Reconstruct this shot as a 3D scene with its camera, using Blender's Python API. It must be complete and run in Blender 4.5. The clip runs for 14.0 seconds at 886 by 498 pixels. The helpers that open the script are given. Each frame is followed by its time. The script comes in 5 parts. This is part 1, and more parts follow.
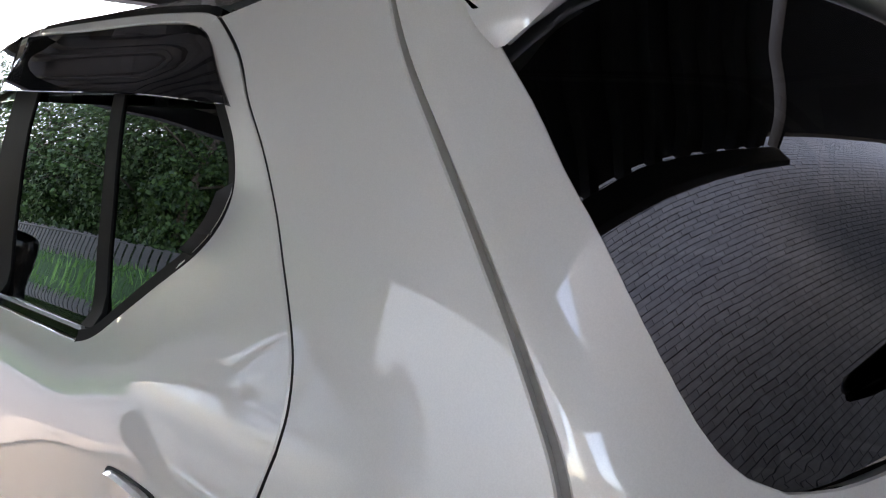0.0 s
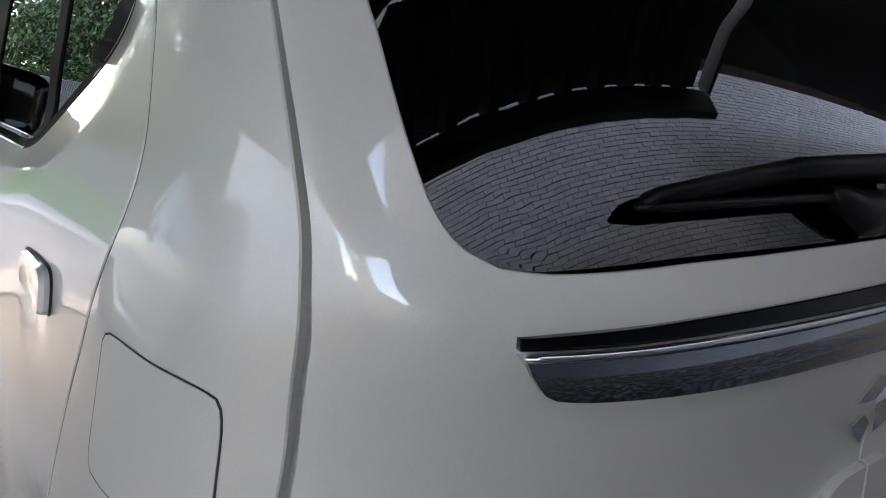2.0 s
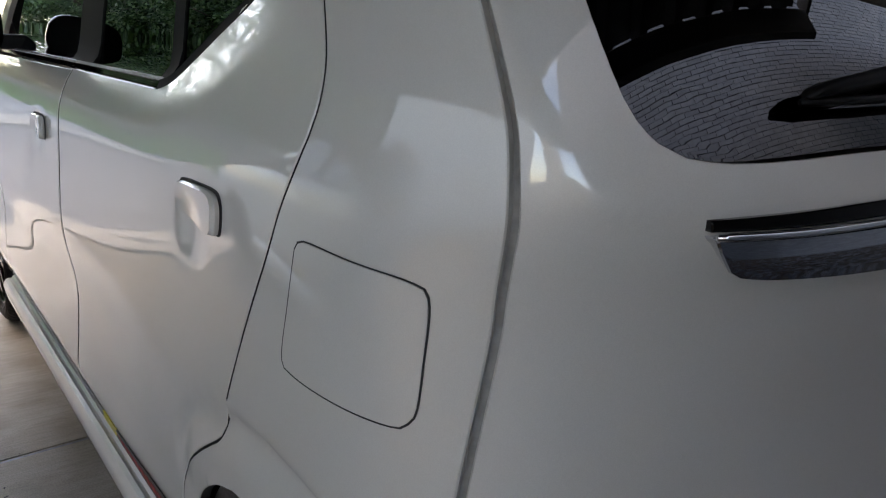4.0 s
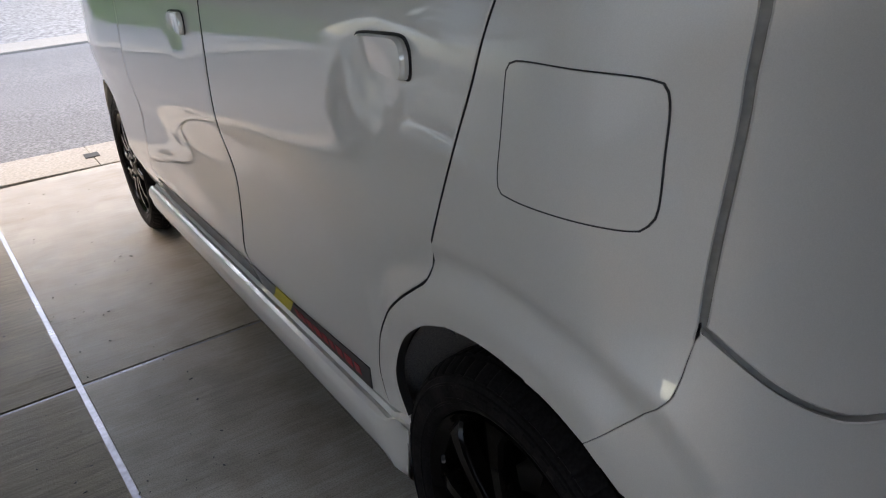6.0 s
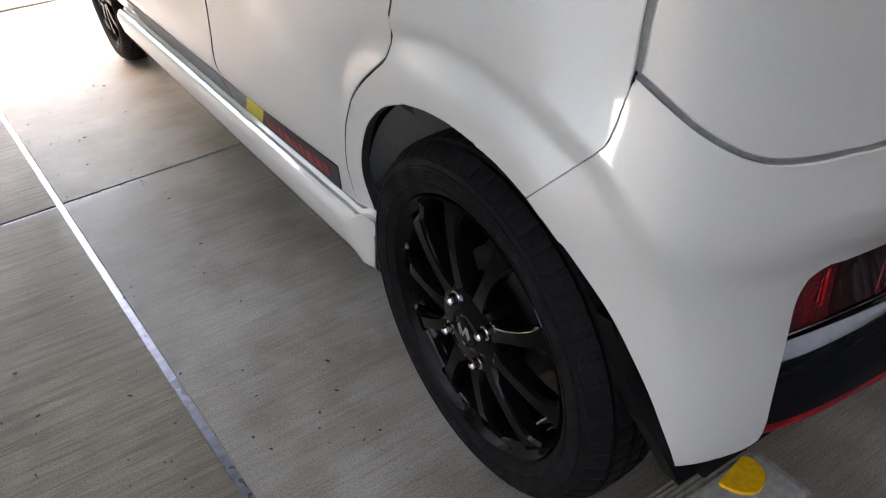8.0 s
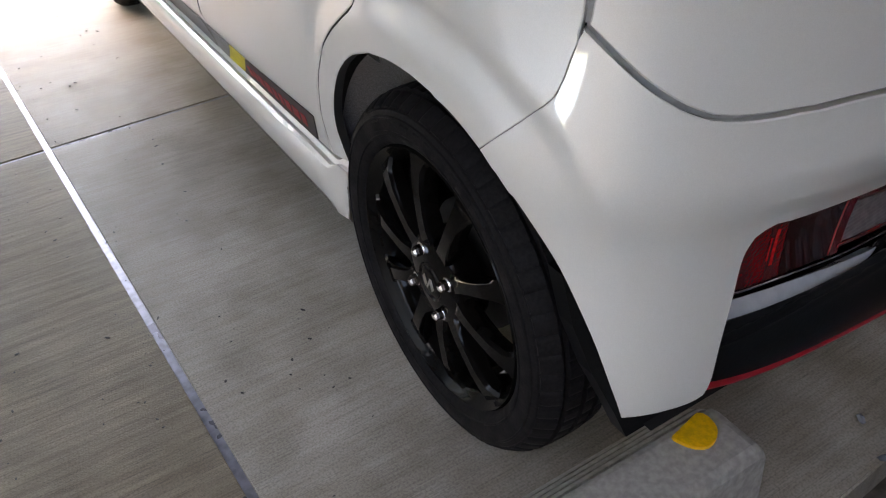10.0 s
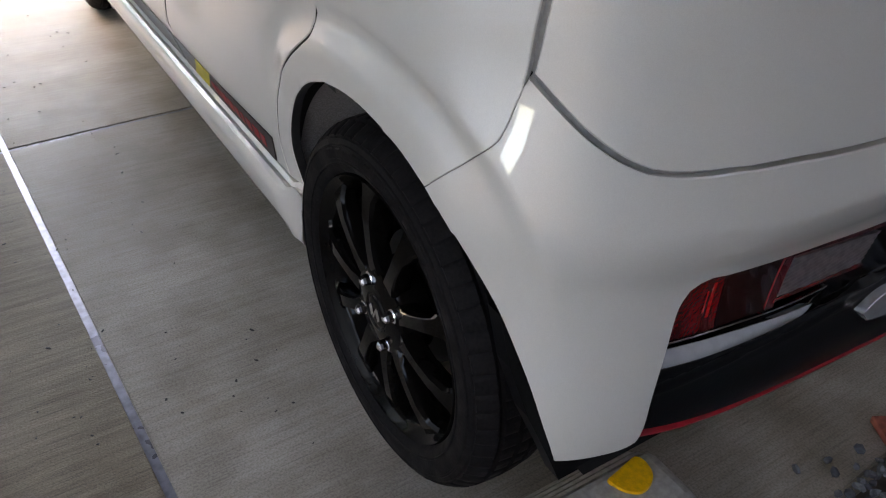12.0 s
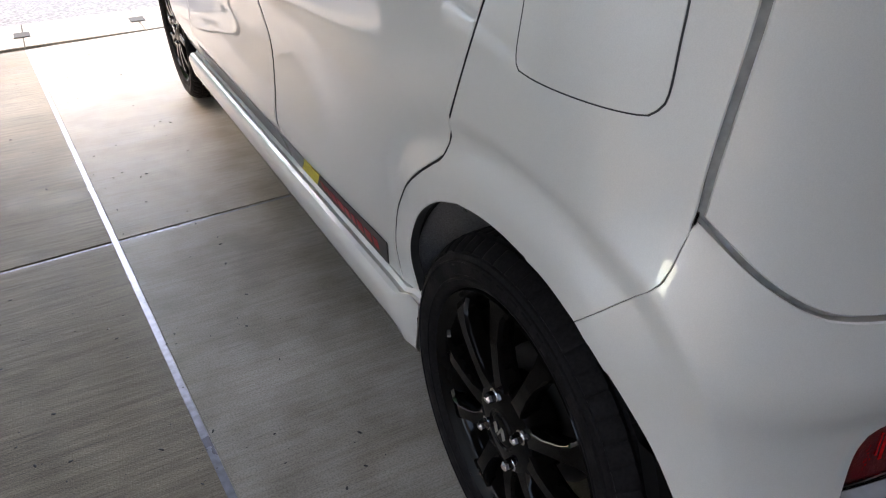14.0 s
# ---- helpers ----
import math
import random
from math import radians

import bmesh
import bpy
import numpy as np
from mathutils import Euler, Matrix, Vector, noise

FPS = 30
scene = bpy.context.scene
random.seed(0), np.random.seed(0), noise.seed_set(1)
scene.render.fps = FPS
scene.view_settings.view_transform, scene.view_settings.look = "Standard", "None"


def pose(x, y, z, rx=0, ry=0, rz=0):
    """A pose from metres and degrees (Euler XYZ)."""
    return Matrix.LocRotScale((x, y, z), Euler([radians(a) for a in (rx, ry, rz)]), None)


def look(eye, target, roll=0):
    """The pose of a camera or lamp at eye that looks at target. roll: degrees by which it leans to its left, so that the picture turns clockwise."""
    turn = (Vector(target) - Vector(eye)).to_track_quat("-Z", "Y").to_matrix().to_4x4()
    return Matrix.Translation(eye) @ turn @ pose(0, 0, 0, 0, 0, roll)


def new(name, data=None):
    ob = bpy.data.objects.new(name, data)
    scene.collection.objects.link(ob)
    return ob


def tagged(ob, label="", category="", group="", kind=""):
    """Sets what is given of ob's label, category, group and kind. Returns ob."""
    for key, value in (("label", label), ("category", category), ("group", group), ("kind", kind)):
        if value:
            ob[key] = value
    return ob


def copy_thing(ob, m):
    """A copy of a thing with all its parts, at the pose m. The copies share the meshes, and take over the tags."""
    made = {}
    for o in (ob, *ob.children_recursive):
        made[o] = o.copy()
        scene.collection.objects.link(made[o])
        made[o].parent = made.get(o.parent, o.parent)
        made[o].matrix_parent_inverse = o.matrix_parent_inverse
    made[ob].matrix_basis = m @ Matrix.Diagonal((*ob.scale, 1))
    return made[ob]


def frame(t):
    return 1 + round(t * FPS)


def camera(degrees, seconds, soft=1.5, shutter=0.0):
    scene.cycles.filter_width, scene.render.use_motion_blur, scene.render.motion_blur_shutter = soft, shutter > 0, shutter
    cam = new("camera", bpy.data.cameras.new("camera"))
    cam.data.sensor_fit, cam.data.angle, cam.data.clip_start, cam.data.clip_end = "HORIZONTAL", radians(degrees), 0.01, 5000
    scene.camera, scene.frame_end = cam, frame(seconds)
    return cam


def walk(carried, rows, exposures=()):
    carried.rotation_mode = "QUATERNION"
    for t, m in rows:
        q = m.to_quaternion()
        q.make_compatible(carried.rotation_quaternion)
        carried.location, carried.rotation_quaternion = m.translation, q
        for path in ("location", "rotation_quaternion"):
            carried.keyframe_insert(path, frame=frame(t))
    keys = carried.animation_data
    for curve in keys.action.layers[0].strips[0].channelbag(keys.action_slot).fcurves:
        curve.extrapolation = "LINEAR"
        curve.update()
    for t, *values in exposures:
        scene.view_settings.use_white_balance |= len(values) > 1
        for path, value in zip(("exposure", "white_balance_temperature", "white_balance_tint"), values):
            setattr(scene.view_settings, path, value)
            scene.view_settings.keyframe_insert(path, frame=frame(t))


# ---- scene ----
import functools

cam = camera(60.26, 14.0, soft=1.15)
PATH = [
    (0, (-0.9671, -0.5288, 1.2286), (-0.1617, 0.3525, 1.1070), -1.36),
    (0.5, (-0.9156, -0.5832, 1.1983), (-0.1573, 0.3300, 1.0217), -1.06),
    (1, (-0.8802, -0.6437, 1.1935), (-0.1565, 0.2897, 0.9814), 0.44),
    (1.5, (-0.8620, -0.6915, 1.1610), (-0.1286, 0.2307, 0.9339), 3.00),
    (2, (-0.8904, -0.7090, 1.1545), (-0.1451, 0.2001, 0.9137), 4.77),
    (4.5, (-1.0618, -0.6791, 1.1106), (-0.3966, 0.2574, 0.7635), 0.40),
    (5, (-1.0984, -0.6698, 1.1001), (-0.4880, 0.2907, 0.7196), -1.94),
    (5.5, (-1.1226, -0.6474, 1.0828), (-0.5524, 0.3209, 0.6618), -3.79),
    (6, (-1.1408, -0.6390, 1.0583), (-0.5858, 0.3149, 0.5872), -5.31),
    (6.5, (-1.1504, -0.6468, 1.0280), (-0.6029, 0.2817, 0.5007), -6.32),
    (7, (-1.1632, -0.6617, 1.0027), (-0.6251, 0.2379, 0.4187), -6.69),
    (7.5, (-1.1636, -0.6912, 0.9883), (-0.6363, 0.1844, 0.3596), -5.75),
    (8, (-1.1584, -0.7219, 0.9826), (-0.6548, 0.1411, 0.3182), -4.89),
    (8.5, (-1.1544, -0.7237, 0.9745), (-0.6773, 0.1344, 0.2845), -4.75),
    (9, (-1.1432, -0.7384, 0.9735), (-0.6756, 0.1114, 0.2670), -4.72),
    (11.5, (-1.0926, -0.7737, 0.9846), (-0.5813, 0.0515, 0.2792), 0.03),
    (12, (-1.0871, -0.7714, 0.9895), (-0.5629, 0.0578, 0.2984), 1.24),
    (12.5, (-1.0869, -0.7696, 0.9920), (-0.5551, 0.0698, 0.3193), 2.00),
    (13, (-1.0923, -0.7601, 0.9950), (-0.5700, 0.0994, 0.3404), 1.69),
    (13.5, (-1.1009, -0.7322, 1.0079), (-0.6079, 0.1603, 0.3751), 0.18),
    (14, (-1.1285, -0.6761, 1.0415), (-0.6685, 0.2483, 0.4300), -2.12),
]
EXPOSURES = [
    (0, 3.8, 7950, 18), (0.5, 3.6, 7950, 17), (1, 3.35, 7800, 14), (1.5, 3.15, 7800, 14), (2.0, 3.83, 7850, 14),
    (2.5, 3.55, 7850, 14), (4.5, 3.0, 7850, 14), (5, 2.79, 7900, 14), (6.3, 2.80, 7950, 14), (7, 3.06, 7850, 15),
    (7.5, 3.68, 7950, 15), (8.5, 4.28, 8350, 16), (11.5, 3.91, 8250, 16), (14, 3.74, 7950, 15),
]
walk(cam, [(t, look(e, g, r)) for t, e, g, r in PATH], EXPOSURES)

# ------------------------------------------------------------- world and light
world = bpy.data.worlds.new("sky_world")
scene.world = world
world.use_nodes = True
wn = world.node_tree.nodes
wl = world.node_tree.links
wn.clear()
sky = wn.new("ShaderNodeTexSky")
sky.sky_type = "NISHITA"
sky.sun_disc = False
sky.sun_elevation = radians(52)
sky.sun_rotation = radians(-40)
sky.air_density = 1.0
sky.dust_density = 2.0
bg = wn.new("ShaderNodeBackground")
bg.inputs["Strength"].default_value = 0.15
wo = wn.new("ShaderNodeOutputWorld")
wl.new(sky.outputs[0], bg.inputs[0])
wl.new(bg.outputs[0], wo.inputs[0])

sun_data = bpy.data.lights.new("sun", "SUN")
sun_data.energy = 0.12
sun_data.angle = radians(24)
sun_data.color = (1.0, 0.97, 0.93)
sun = new("sun", sun_data)
sun.matrix_world = look((-6, 7, 12), (0, 0, 0))


# ------------------------------------------------------------------- materials
def material(name):
    m = bpy.data.materials.new(name)
    m.use_nodes = True
    nt = m.node_tree
    return m, nt, nt.nodes["Principled BSDF"]


def noise_tex(nt, scale, detail=4.0, stretch=None, kind="Object"):
    tc = nt.nodes.new("ShaderNodeTexCoord")
    n = nt.nodes.new("ShaderNodeTexNoise")
    n.inputs["Scale"].default_value = scale
    n.inputs["Detail"].default_value = detail
    if stretch:
        mp = nt.nodes.new("ShaderNodeMapping")
        mp.inputs["Scale"].default_value = stretch
        nt.links.new(tc.outputs[kind], mp.inputs[0])
        nt.links.new(mp.outputs[0], n.inputs["Vector"])
    else:
        nt.links.new(tc.outputs[kind], n.inputs["Vector"])
    return n


def ramp(nt, src, a, b, lo=0.35, hi=0.65):
    r = nt.nodes.new("ShaderNodeValToRGB")
    r.color_ramp.elements[0].position, r.color_ramp.elements[1].position = lo, hi
    r.color_ramp.elements[0].color = (*a, 1)
    r.color_ramp.elements[1].color = (*b, 1)
    nt.links.new(src, r.inputs[0])
    return r


def mix_rgb(nt, fac, a, b, mode="MIX"):
    mx = nt.nodes.new("ShaderNodeMix")
    mx.data_type = "RGBA"
    mx.blend_type = mode
    if isinstance(fac, float):
        mx.inputs[0].default_value = fac
    else:
        nt.links.new(fac, mx.inputs[0])
    for i, v in ((6, a), (7, b)):
        if isinstance(v, tuple):
            mx.inputs[i].default_value = (*v, 1)
        else:
            nt.links.new(v, mx.inputs[i])
    return mx.outputs[2]


def bump(nt, bsdf, src, strength, distance, socket="Normal"):
    b = nt.nodes.new("ShaderNodeBump")
    b.inputs["Strength"].default_value = strength
    b.inputs["Distance"].default_value = distance
    nt.links.new(src, b.inputs["Height"])
    nt.links.new(b.outputs[0], bsdf.inputs[socket])
    return b


def simple(name, col, rough, metal=0.0, grain=0.0, scale=60.0, var=0.12, coat=0.0, rough_var=0.0, spec=0.5):
    m, nt, p = material(name)
    n = noise_tex(nt, scale)
    dark = tuple(c * (1 - var) for c in col)
    lite = tuple(min(1, c * (1 + var)) for c in col)
    nt.links.new(ramp(nt, n.outputs[0], dark, lite).outputs[0], p.inputs["Base Color"])
    p.inputs["Roughness"].default_value = rough
    p.inputs["Metallic"].default_value = metal
    p.inputs["Specular IOR Level"].default_value = spec
    p.inputs["Coat Weight"].default_value = coat
    p.inputs["Coat Roughness"].default_value = 0.03
    if grain:
        bump(nt, p, n.outputs[0], grain, 0.002)
    if rough_var:
        n2 = noise_tex(nt, scale * 0.15)
        r = ramp(nt, n2.outputs[0], (rough - rough_var,) * 3, (rough + rough_var,) * 3)
        nt.links.new(r.outputs[0], p.inputs["Roughness"])
    return m


def car_paint(name, col):
    m, nt, p = material(name)
    n = noise_tex(nt, 900, 2)
    n2 = noise_tex(nt, 3.0, 3)
    a = ramp(nt, n.outputs[0], tuple(c * 0.97 for c in col), tuple(min(1, c * 1.03) for c in col))
    dust = ramp(nt, n2.outputs[0], (0.985, 0.98, 0.97), (1, 1, 1))
    nt.links.new(mix_rgb(nt, 1.0, a.outputs[0], dust.outputs[0], "MULTIPLY"), p.inputs["Base Color"])
    p.inputs["Roughness"].default_value = 0.42
    p.inputs["Metallic"].default_value = 0.12
    p.inputs["Specular IOR Level"].default_value = 0.35
    p.inputs["Coat Weight"].default_value = 1.0
    p.inputs["Coat Roughness"].default_value = 0.012
    p.inputs["Coat IOR"].default_value = 1.72
    peel = noise_tex(nt, 160, 1)
    bump(nt, p, peel.outputs[0], 0.03, 0.0006, "Coat Normal")
    return m


def tinted_glass(name, tint):
    m = bpy.data.materials.new(name)
    m.use_nodes = True
    nt = m.node_tree
    nt.nodes.clear()
    out = nt.nodes.new("ShaderNodeOutputMaterial")
    tr = nt.nodes.new("ShaderNodeBsdfTransparent")
    tr.inputs[0].default_value = (*tint, 1)
    gl = nt.nodes.new("ShaderNodeBsdfGlossy")
    gl.inputs["Roughness"].default_value = 0.0
    gl.inputs[0].default_value = (0.92, 0.96, 1.0, 1)
    fr = nt.nodes.new("ShaderNodeFresnel")
    fr.inputs[0].default_value = 1.85
    n = noise_tex(nt, 5.0, 1)
    b = nt.nodes.new("ShaderNodeBump")
    b.inputs["Strength"].default_value = 0.004
    b.inputs["Distance"].default_value = 0.004
    nt.links.new(n.outputs[0], b.inputs["Height"])
    nt.links.new(b.outputs[0], gl.inputs["Normal"])
    mx = nt.nodes.new("ShaderNodeMixShader")
    nt.links.new(fr.outputs[0], mx.inputs[0])
    nt.links.new(tr.outputs[0], mx.inputs[1])
    nt.links.new(gl.outputs[0], mx.inputs[2])
    nt.links.new(mx.outputs[0], out.inputs[0])
    return m


def concrete_floor(name, low, high, ridge, groove):
    """Slab concrete; ridge sets how deep the broom marks are, groove how dark."""
    m, nt, p = material(name)
    big = noise_tex(nt, 1.3, 6)
    mid = noise_tex(nt, 7.0, 8)
    warp = noise_tex(nt, 3.0, 3)
    broom = noise_tex(nt, 5.0, 8, (1.0, 14.0, 1.0))
    hair = noise_tex(nt, 9.0, 4, (1.0, 60.0, 1.0))
    fine = noise_tex(nt, 260, 4)
    c1 = ramp(nt, big.outputs[0], low, high, 0.33, 0.68)
    c2 = ramp(nt, mid.outputs[0], (0.72, 0.70, 0.66), (1.0, 1.0, 1.0), 0.34, 0.58)
    c3 = ramp(nt, broom.outputs[0], (groove, groove * .985, groove * .955), (1.0, 1.0, 1.0), 0.36, 0.60)
    c4 = ramp(nt, fine.outputs[0], (0.74, 0.73, 0.71), (1.06, 1.06, 1.06), 0.32, 0.58)
    c6 = ramp(nt, hair.outputs[0], (groove * .9,) * 3, (1.0, 1.0, 1.0), 0.36, 0.50)
    c5 = ramp(nt, warp.outputs[0], (0.90, 0.885, 0.86), (1.0, 1.0, 1.0), 0.40, 0.60)
    c = mix_rgb(nt, 1.0, c1.outputs[0], c2.outputs[0], "MULTIPLY")
    for k in (c3, c4, c5, c6):
        c = mix_rgb(nt, 1.0, c, k.outputs[0], "MULTIPLY")
    nt.links.new(c, p.inputs["Base Color"])
    p.inputs["Specular IOR Level"].default_value = 0.24
    r = ramp(nt, mid.outputs[0], (0.50,) * 3, (0.64,) * 3)
    nt.links.new(r.outputs[0], p.inputs["Roughness"])
    add = nt.nodes.new("ShaderNodeMath")
    add.operation = "ADD"
    nt.links.new(hair.outputs[0], add.inputs[0])
    nt.links.new(fine.outputs[0], add.inputs[1])
    bump(nt, p, add.outputs[0], ridge, 0.0018)
    return m


def asphalt():
    m, nt, p = material("worn_asphalt")
    v = noise_tex(nt, 55, 6)
    b = noise_tex(nt, 0.6, 4)
    c1 = ramp(nt, v.outputs[0], (0.05, 0.051, 0.055), (0.165, 0.165, 0.17), 0.38, 0.66)
    c2 = ramp(nt, b.outputs[0], (0.8, 0.8, 0.8), (1, 1, 1))
    nt.links.new(mix_rgb(nt, 1.0, c1.outputs[0], c2.outputs[0], "MULTIPLY"), p.inputs["Base Color"])
    p.inputs["Roughness"].default_value = 0.75
    bump(nt, p, v.outputs[0], 0.6, 0.006)
    return m


def per_piece(name, a, b, rough, scale=30.0, grain=0.3):
    m, nt, p = material(name)
    geo = nt.nodes.new("ShaderNodeNewGeometry")
    r = ramp(nt, geo.outputs["Random Per Island"], a, b, 0.0, 1.0)
    n = noise_tex(nt, scale, 5)
    k = ramp(nt, n.outputs[0], (0.75, 0.75, 0.75), (1, 1, 1))
    nt.links.new(mix_rgb(nt, 1.0, r.outputs[0], k.outputs[0], "MULTIPLY"), p.inputs["Base Color"])
    p.inputs["Roughness"].default_value = rough
    bump(nt, p, n.outputs[0], grain, 0.003)
    return m


PAINT = car_paint("pearl_white_paint", (0.695, 0.675, 0.630))
PAINT_B = car_paint("silver_paint", (0.42, 0.44, 0.44))
GLASS_DARK = tinted_glass("privacy_glass", (0.012, 0.014, 0.016))
GLASS_FRONT = tinted_glass("front_glass", (0.45, 0.5, 0.48))
SMOKE = tinted_glass("smoked_acrylic", (0.10, 0.095, 0.09))
BLACK_TRIM = simple("black_trim", (0.005, 0.005, 0.0055), 0.42, grain=0.05, scale=300, spec=0.2)
GLOSS_BLACK = simple("gloss_black_enamel", (0.002, 0.002, 0.0022), 0.06, scale=40, spec=0.20)
DARK_CHROME = simple("dark_chrome", (0.55, 0.56, 0.60), 0.05, metal=1.0, scale=20, var=0.05)
CHROME = simple("chrome", (0.85, 0.86, 0.88), 0.06, metal=1.0, scale=20, var=0.03)
WHEEL_BLACK = simple("gloss_black_wheel_paint", (0.004, 0.0036, 0.0033), 0.07, scale=40, spec=0.11)
SATIN_SILVER = simple("satin_silver_plastic", (0.62, 0.63, 0.67), 0.26, metal=0.6, scale=80, var=0.05)
VALANCE = simple("dark_valance_plastic", (0.007, 0.008, 0.009), 0.35, grain=0.1, scale=200, spec=0.25)
RED_PLASTIC = simple("red_trim_plastic", (0.42, 0.008, 0.02), 0.3, scale=60, coat=0.5)
UNDERBODY = simple("underbody_black", (0.008, 0.008, 0.008), 0.8, scale=20)
# near-black that paints shade into panel gaps; also the dirt crumbs' own colour
GAP_SHADE_DIRT = simple("gap_shade_dirt_black", (0.02, 0.02, 0.02), 0.6, scale=50)
FELT = simple("wheel_well_felt", (0.30, 0.275, 0.26), 0.95, grain=0.6, scale=400, var=0.3)
RUBBER = simple("tyre_rubber", (0.0100, 0.0092, 0.0096), 0.58, grain=0.2, scale=220, var=0.3, rough_var=0.10, spec=0.06)
BLACK_MATT = simple("matt_black_trim", (0.006, 0.006, 0.0065), 0.7, scale=200, spec=0.10)
JAMB_SHADE = simple("grey_jamb_shade", (0.36, 0.352, 0.335), 0.6, scale=80)
STRIPE_GREY = simple("grey_decal", (0.20, 0.195, 0.19), 0.45, scale=60, spec=0.2)
STRIPE_DARK = simple("dark_decal", (0.035, 0.032, 0.03), 0.45, scale=60, spec=0.2)
STRIPE_YELLOW = simple("yellow_decal", (0.62, 0.50, 0.05), 0.45, scale=60, spec=0.2)
STRIPE_RED = simple("red_decal", (0.35, 0.02, 0.025), 0.45, scale=60, spec=0.2)
CONCRETE = concrete_floor("smooth_concrete", (0.310, 0.280, 0.248), (0.425, 0.395, 0.358), 0.10, 0.89)
CONCRETE_BROOM = concrete_floor("broomed_concrete", (0.175, 0.142, 0.102), (0.285, 0.245, 0.190), 0.60, 0.72)
JOINT = simple("smooth_joint_strip", (0.17, 0.175, 0.21), 0.32, metal=0.6, grain=0.05, scale=60, var=0.2, rough_var=0.06)
ASPHALT = asphalt()
STOP_CONCRETE = simple("cast_concrete", (0.33, 0.315, 0.29), 0.8, grain=0.35, scale=90, var=0.16)
PAD_YELLOW = simple("yellow_reflector", (0.78, 0.42, 0.012), 0.4, grain=0.1, scale=150, var=0.12)
GUTTER_MAT = simple("gutter_concrete", (0.27, 0.248, 0.215), 0.85, grain=0.5, scale=60, var=0.22)
GRAVEL_MAT = per_piece("crushed_bluestone", (0.075, 0.085, 0.105), (0.20, 0.215, 0.245), 0.85, 120)
SOIL = simple("gravelly_soil", (0.085, 0.075, 0.065), 0.95, grain=0.8, scale=40, var=0.4)
BRICK_MAT = per_piece("grey_siding_brick", (0.135, 0.152, 0.188), (0.170, 0.188, 0.226), 0.65, 25)
MORTAR = simple("dark_mortar", (0.125, 0.138, 0.168), 0.9, grain=0.3, scale=80)
PALE_GRAVEL = simple("pale_road_gravel", (0.20, 0.195, 0.19), 0.9, grain=0.9, scale=14, var=0.55)
PALE_WALL = simple("pale_render", (0.72, 0.70, 0.66), 0.9, grain=0.3, scale=60, var=0.08)
ROOF_STEEL = simple("folded_roof_steel", (0.022, 0.022, 0.023), 0.6, scale=12, var=0.2)
STEEL_DARK = simple("dark_painted_steel", (0.018, 0.019, 0.02), 0.5, scale=15)
BARK = simple("bark", (0.10, 0.075, 0.055), 0.95, grain=0.8, scale=30, var=0.4)
LEAF = per_piece("leaf_green", (0.014, 0.042, 0.008), (0.070, 0.14, 0.026), 0.6, 8, 0.0)
LEAF_LIGHT = per_piece("grass_blade_green", (0.07, 0.18, 0.03), (0.18, 0.36, 0.08), 0.7, 8, 0.0)
GRASS = simple("grass_bank", (0.035, 0.078, 0.022), 0.95, grain=0.8, scale=35, var=0.5)
FENCE_MAT = simple("weathered_fence_wood", (0.11, 0.10, 0.092), 0.9, grain=0.5, scale=50, var=0.3)


def lamp_red():
    m, nt, p = material("red_lens")
    tc = nt.nodes.new("ShaderNodeTexCoord")
    v = nt.nodes.new("ShaderNodeTexVoronoi")
    v.inputs["Scale"].default_value = 260
    nt.links.new(tc.outputs["Object"], v.inputs["Vector"])
    n = noise_tex(nt, 22, 2, (1.6, 1.6, .35))
    r = ramp(nt, n.outputs[0], (0.10, 0.0014, 0.003), (0.17, 0.0024, 0.004), 0.35, 0.70)
    nt.links.new(r.outputs[0], p.inputs["Base Color"])
    p.inputs["Roughness"].default_value = 0.22
    p.inputs["Coat Weight"].default_value = 1.0
    p.inputs["Coat Roughness"].default_value = 0.02
    bump(nt, p, v.outputs[0], 0.4, 0.002)
    return m


LENS_RED = lamp_red()
LENS_DARKRED = simple("dark_red_lens", (0.13, 0.002, 0.006), 0.15, scale=90, coat=1.0)
LENS_DEEP = simple("deep_red_lens", (0.020, 0.0006, 0.001), 0.12, scale=60, var=0.25, coat=1.0)
LENS_GLINT = simple("red_lens_glint", (0.45, 0.010, 0.012), 0.12, scale=300, var=0.35, coat=1.0)
LENS_CLEAR = simple("smoky_clear_lens", (0.135, 0.112, 0.116), 0.30, scale=90, var=0.3, coat=1.0)


# --------------------------------------------------------------- mesh helpers
def part(name, bm, mat, parent=None, label="", smooth=True):
    me = bpy.data.meshes.new(name)
    bm.to_mesh(me)
    bm.free()
    if smooth:
        me.polygons.foreach_set("use_smooth", [True] * len(me.polygons))
    me.materials.append(mat)
    ob = new(name, me)
    if parent is not None:
        ob.parent = parent
    if label:
        ob["label"] = label
    return ob


def box(bm, x0, x1, y0, y1, z0, z1, bevel=0.0, m=None):
    vs = [bm.verts.new((x, y, z)) for x in (x0, x1) for y in (y0, y1) for z in (z0, z1)]
    fs = [bm.faces.new([vs[i] for i in f]) for f in
          ((0, 1, 3, 2), (4, 6, 7, 5), (0, 4, 5, 1), (2, 3, 7, 6), (0, 2, 6, 4), (1, 5, 7, 3))]
    if bevel:
        es = list({e for f in fs for e in f.edges})
        r = bmesh.ops.bevel(bm, geom=es, offset=bevel, segments=2, affect="EDGES", profile=0.6)
        vs = list({v for f in r["faces"] for v in f.verts} | {v for v in vs if v.is_valid})
    if m is not None:
        bmesh.ops.transform(bm, matrix=m, verts=vs)
    return vs


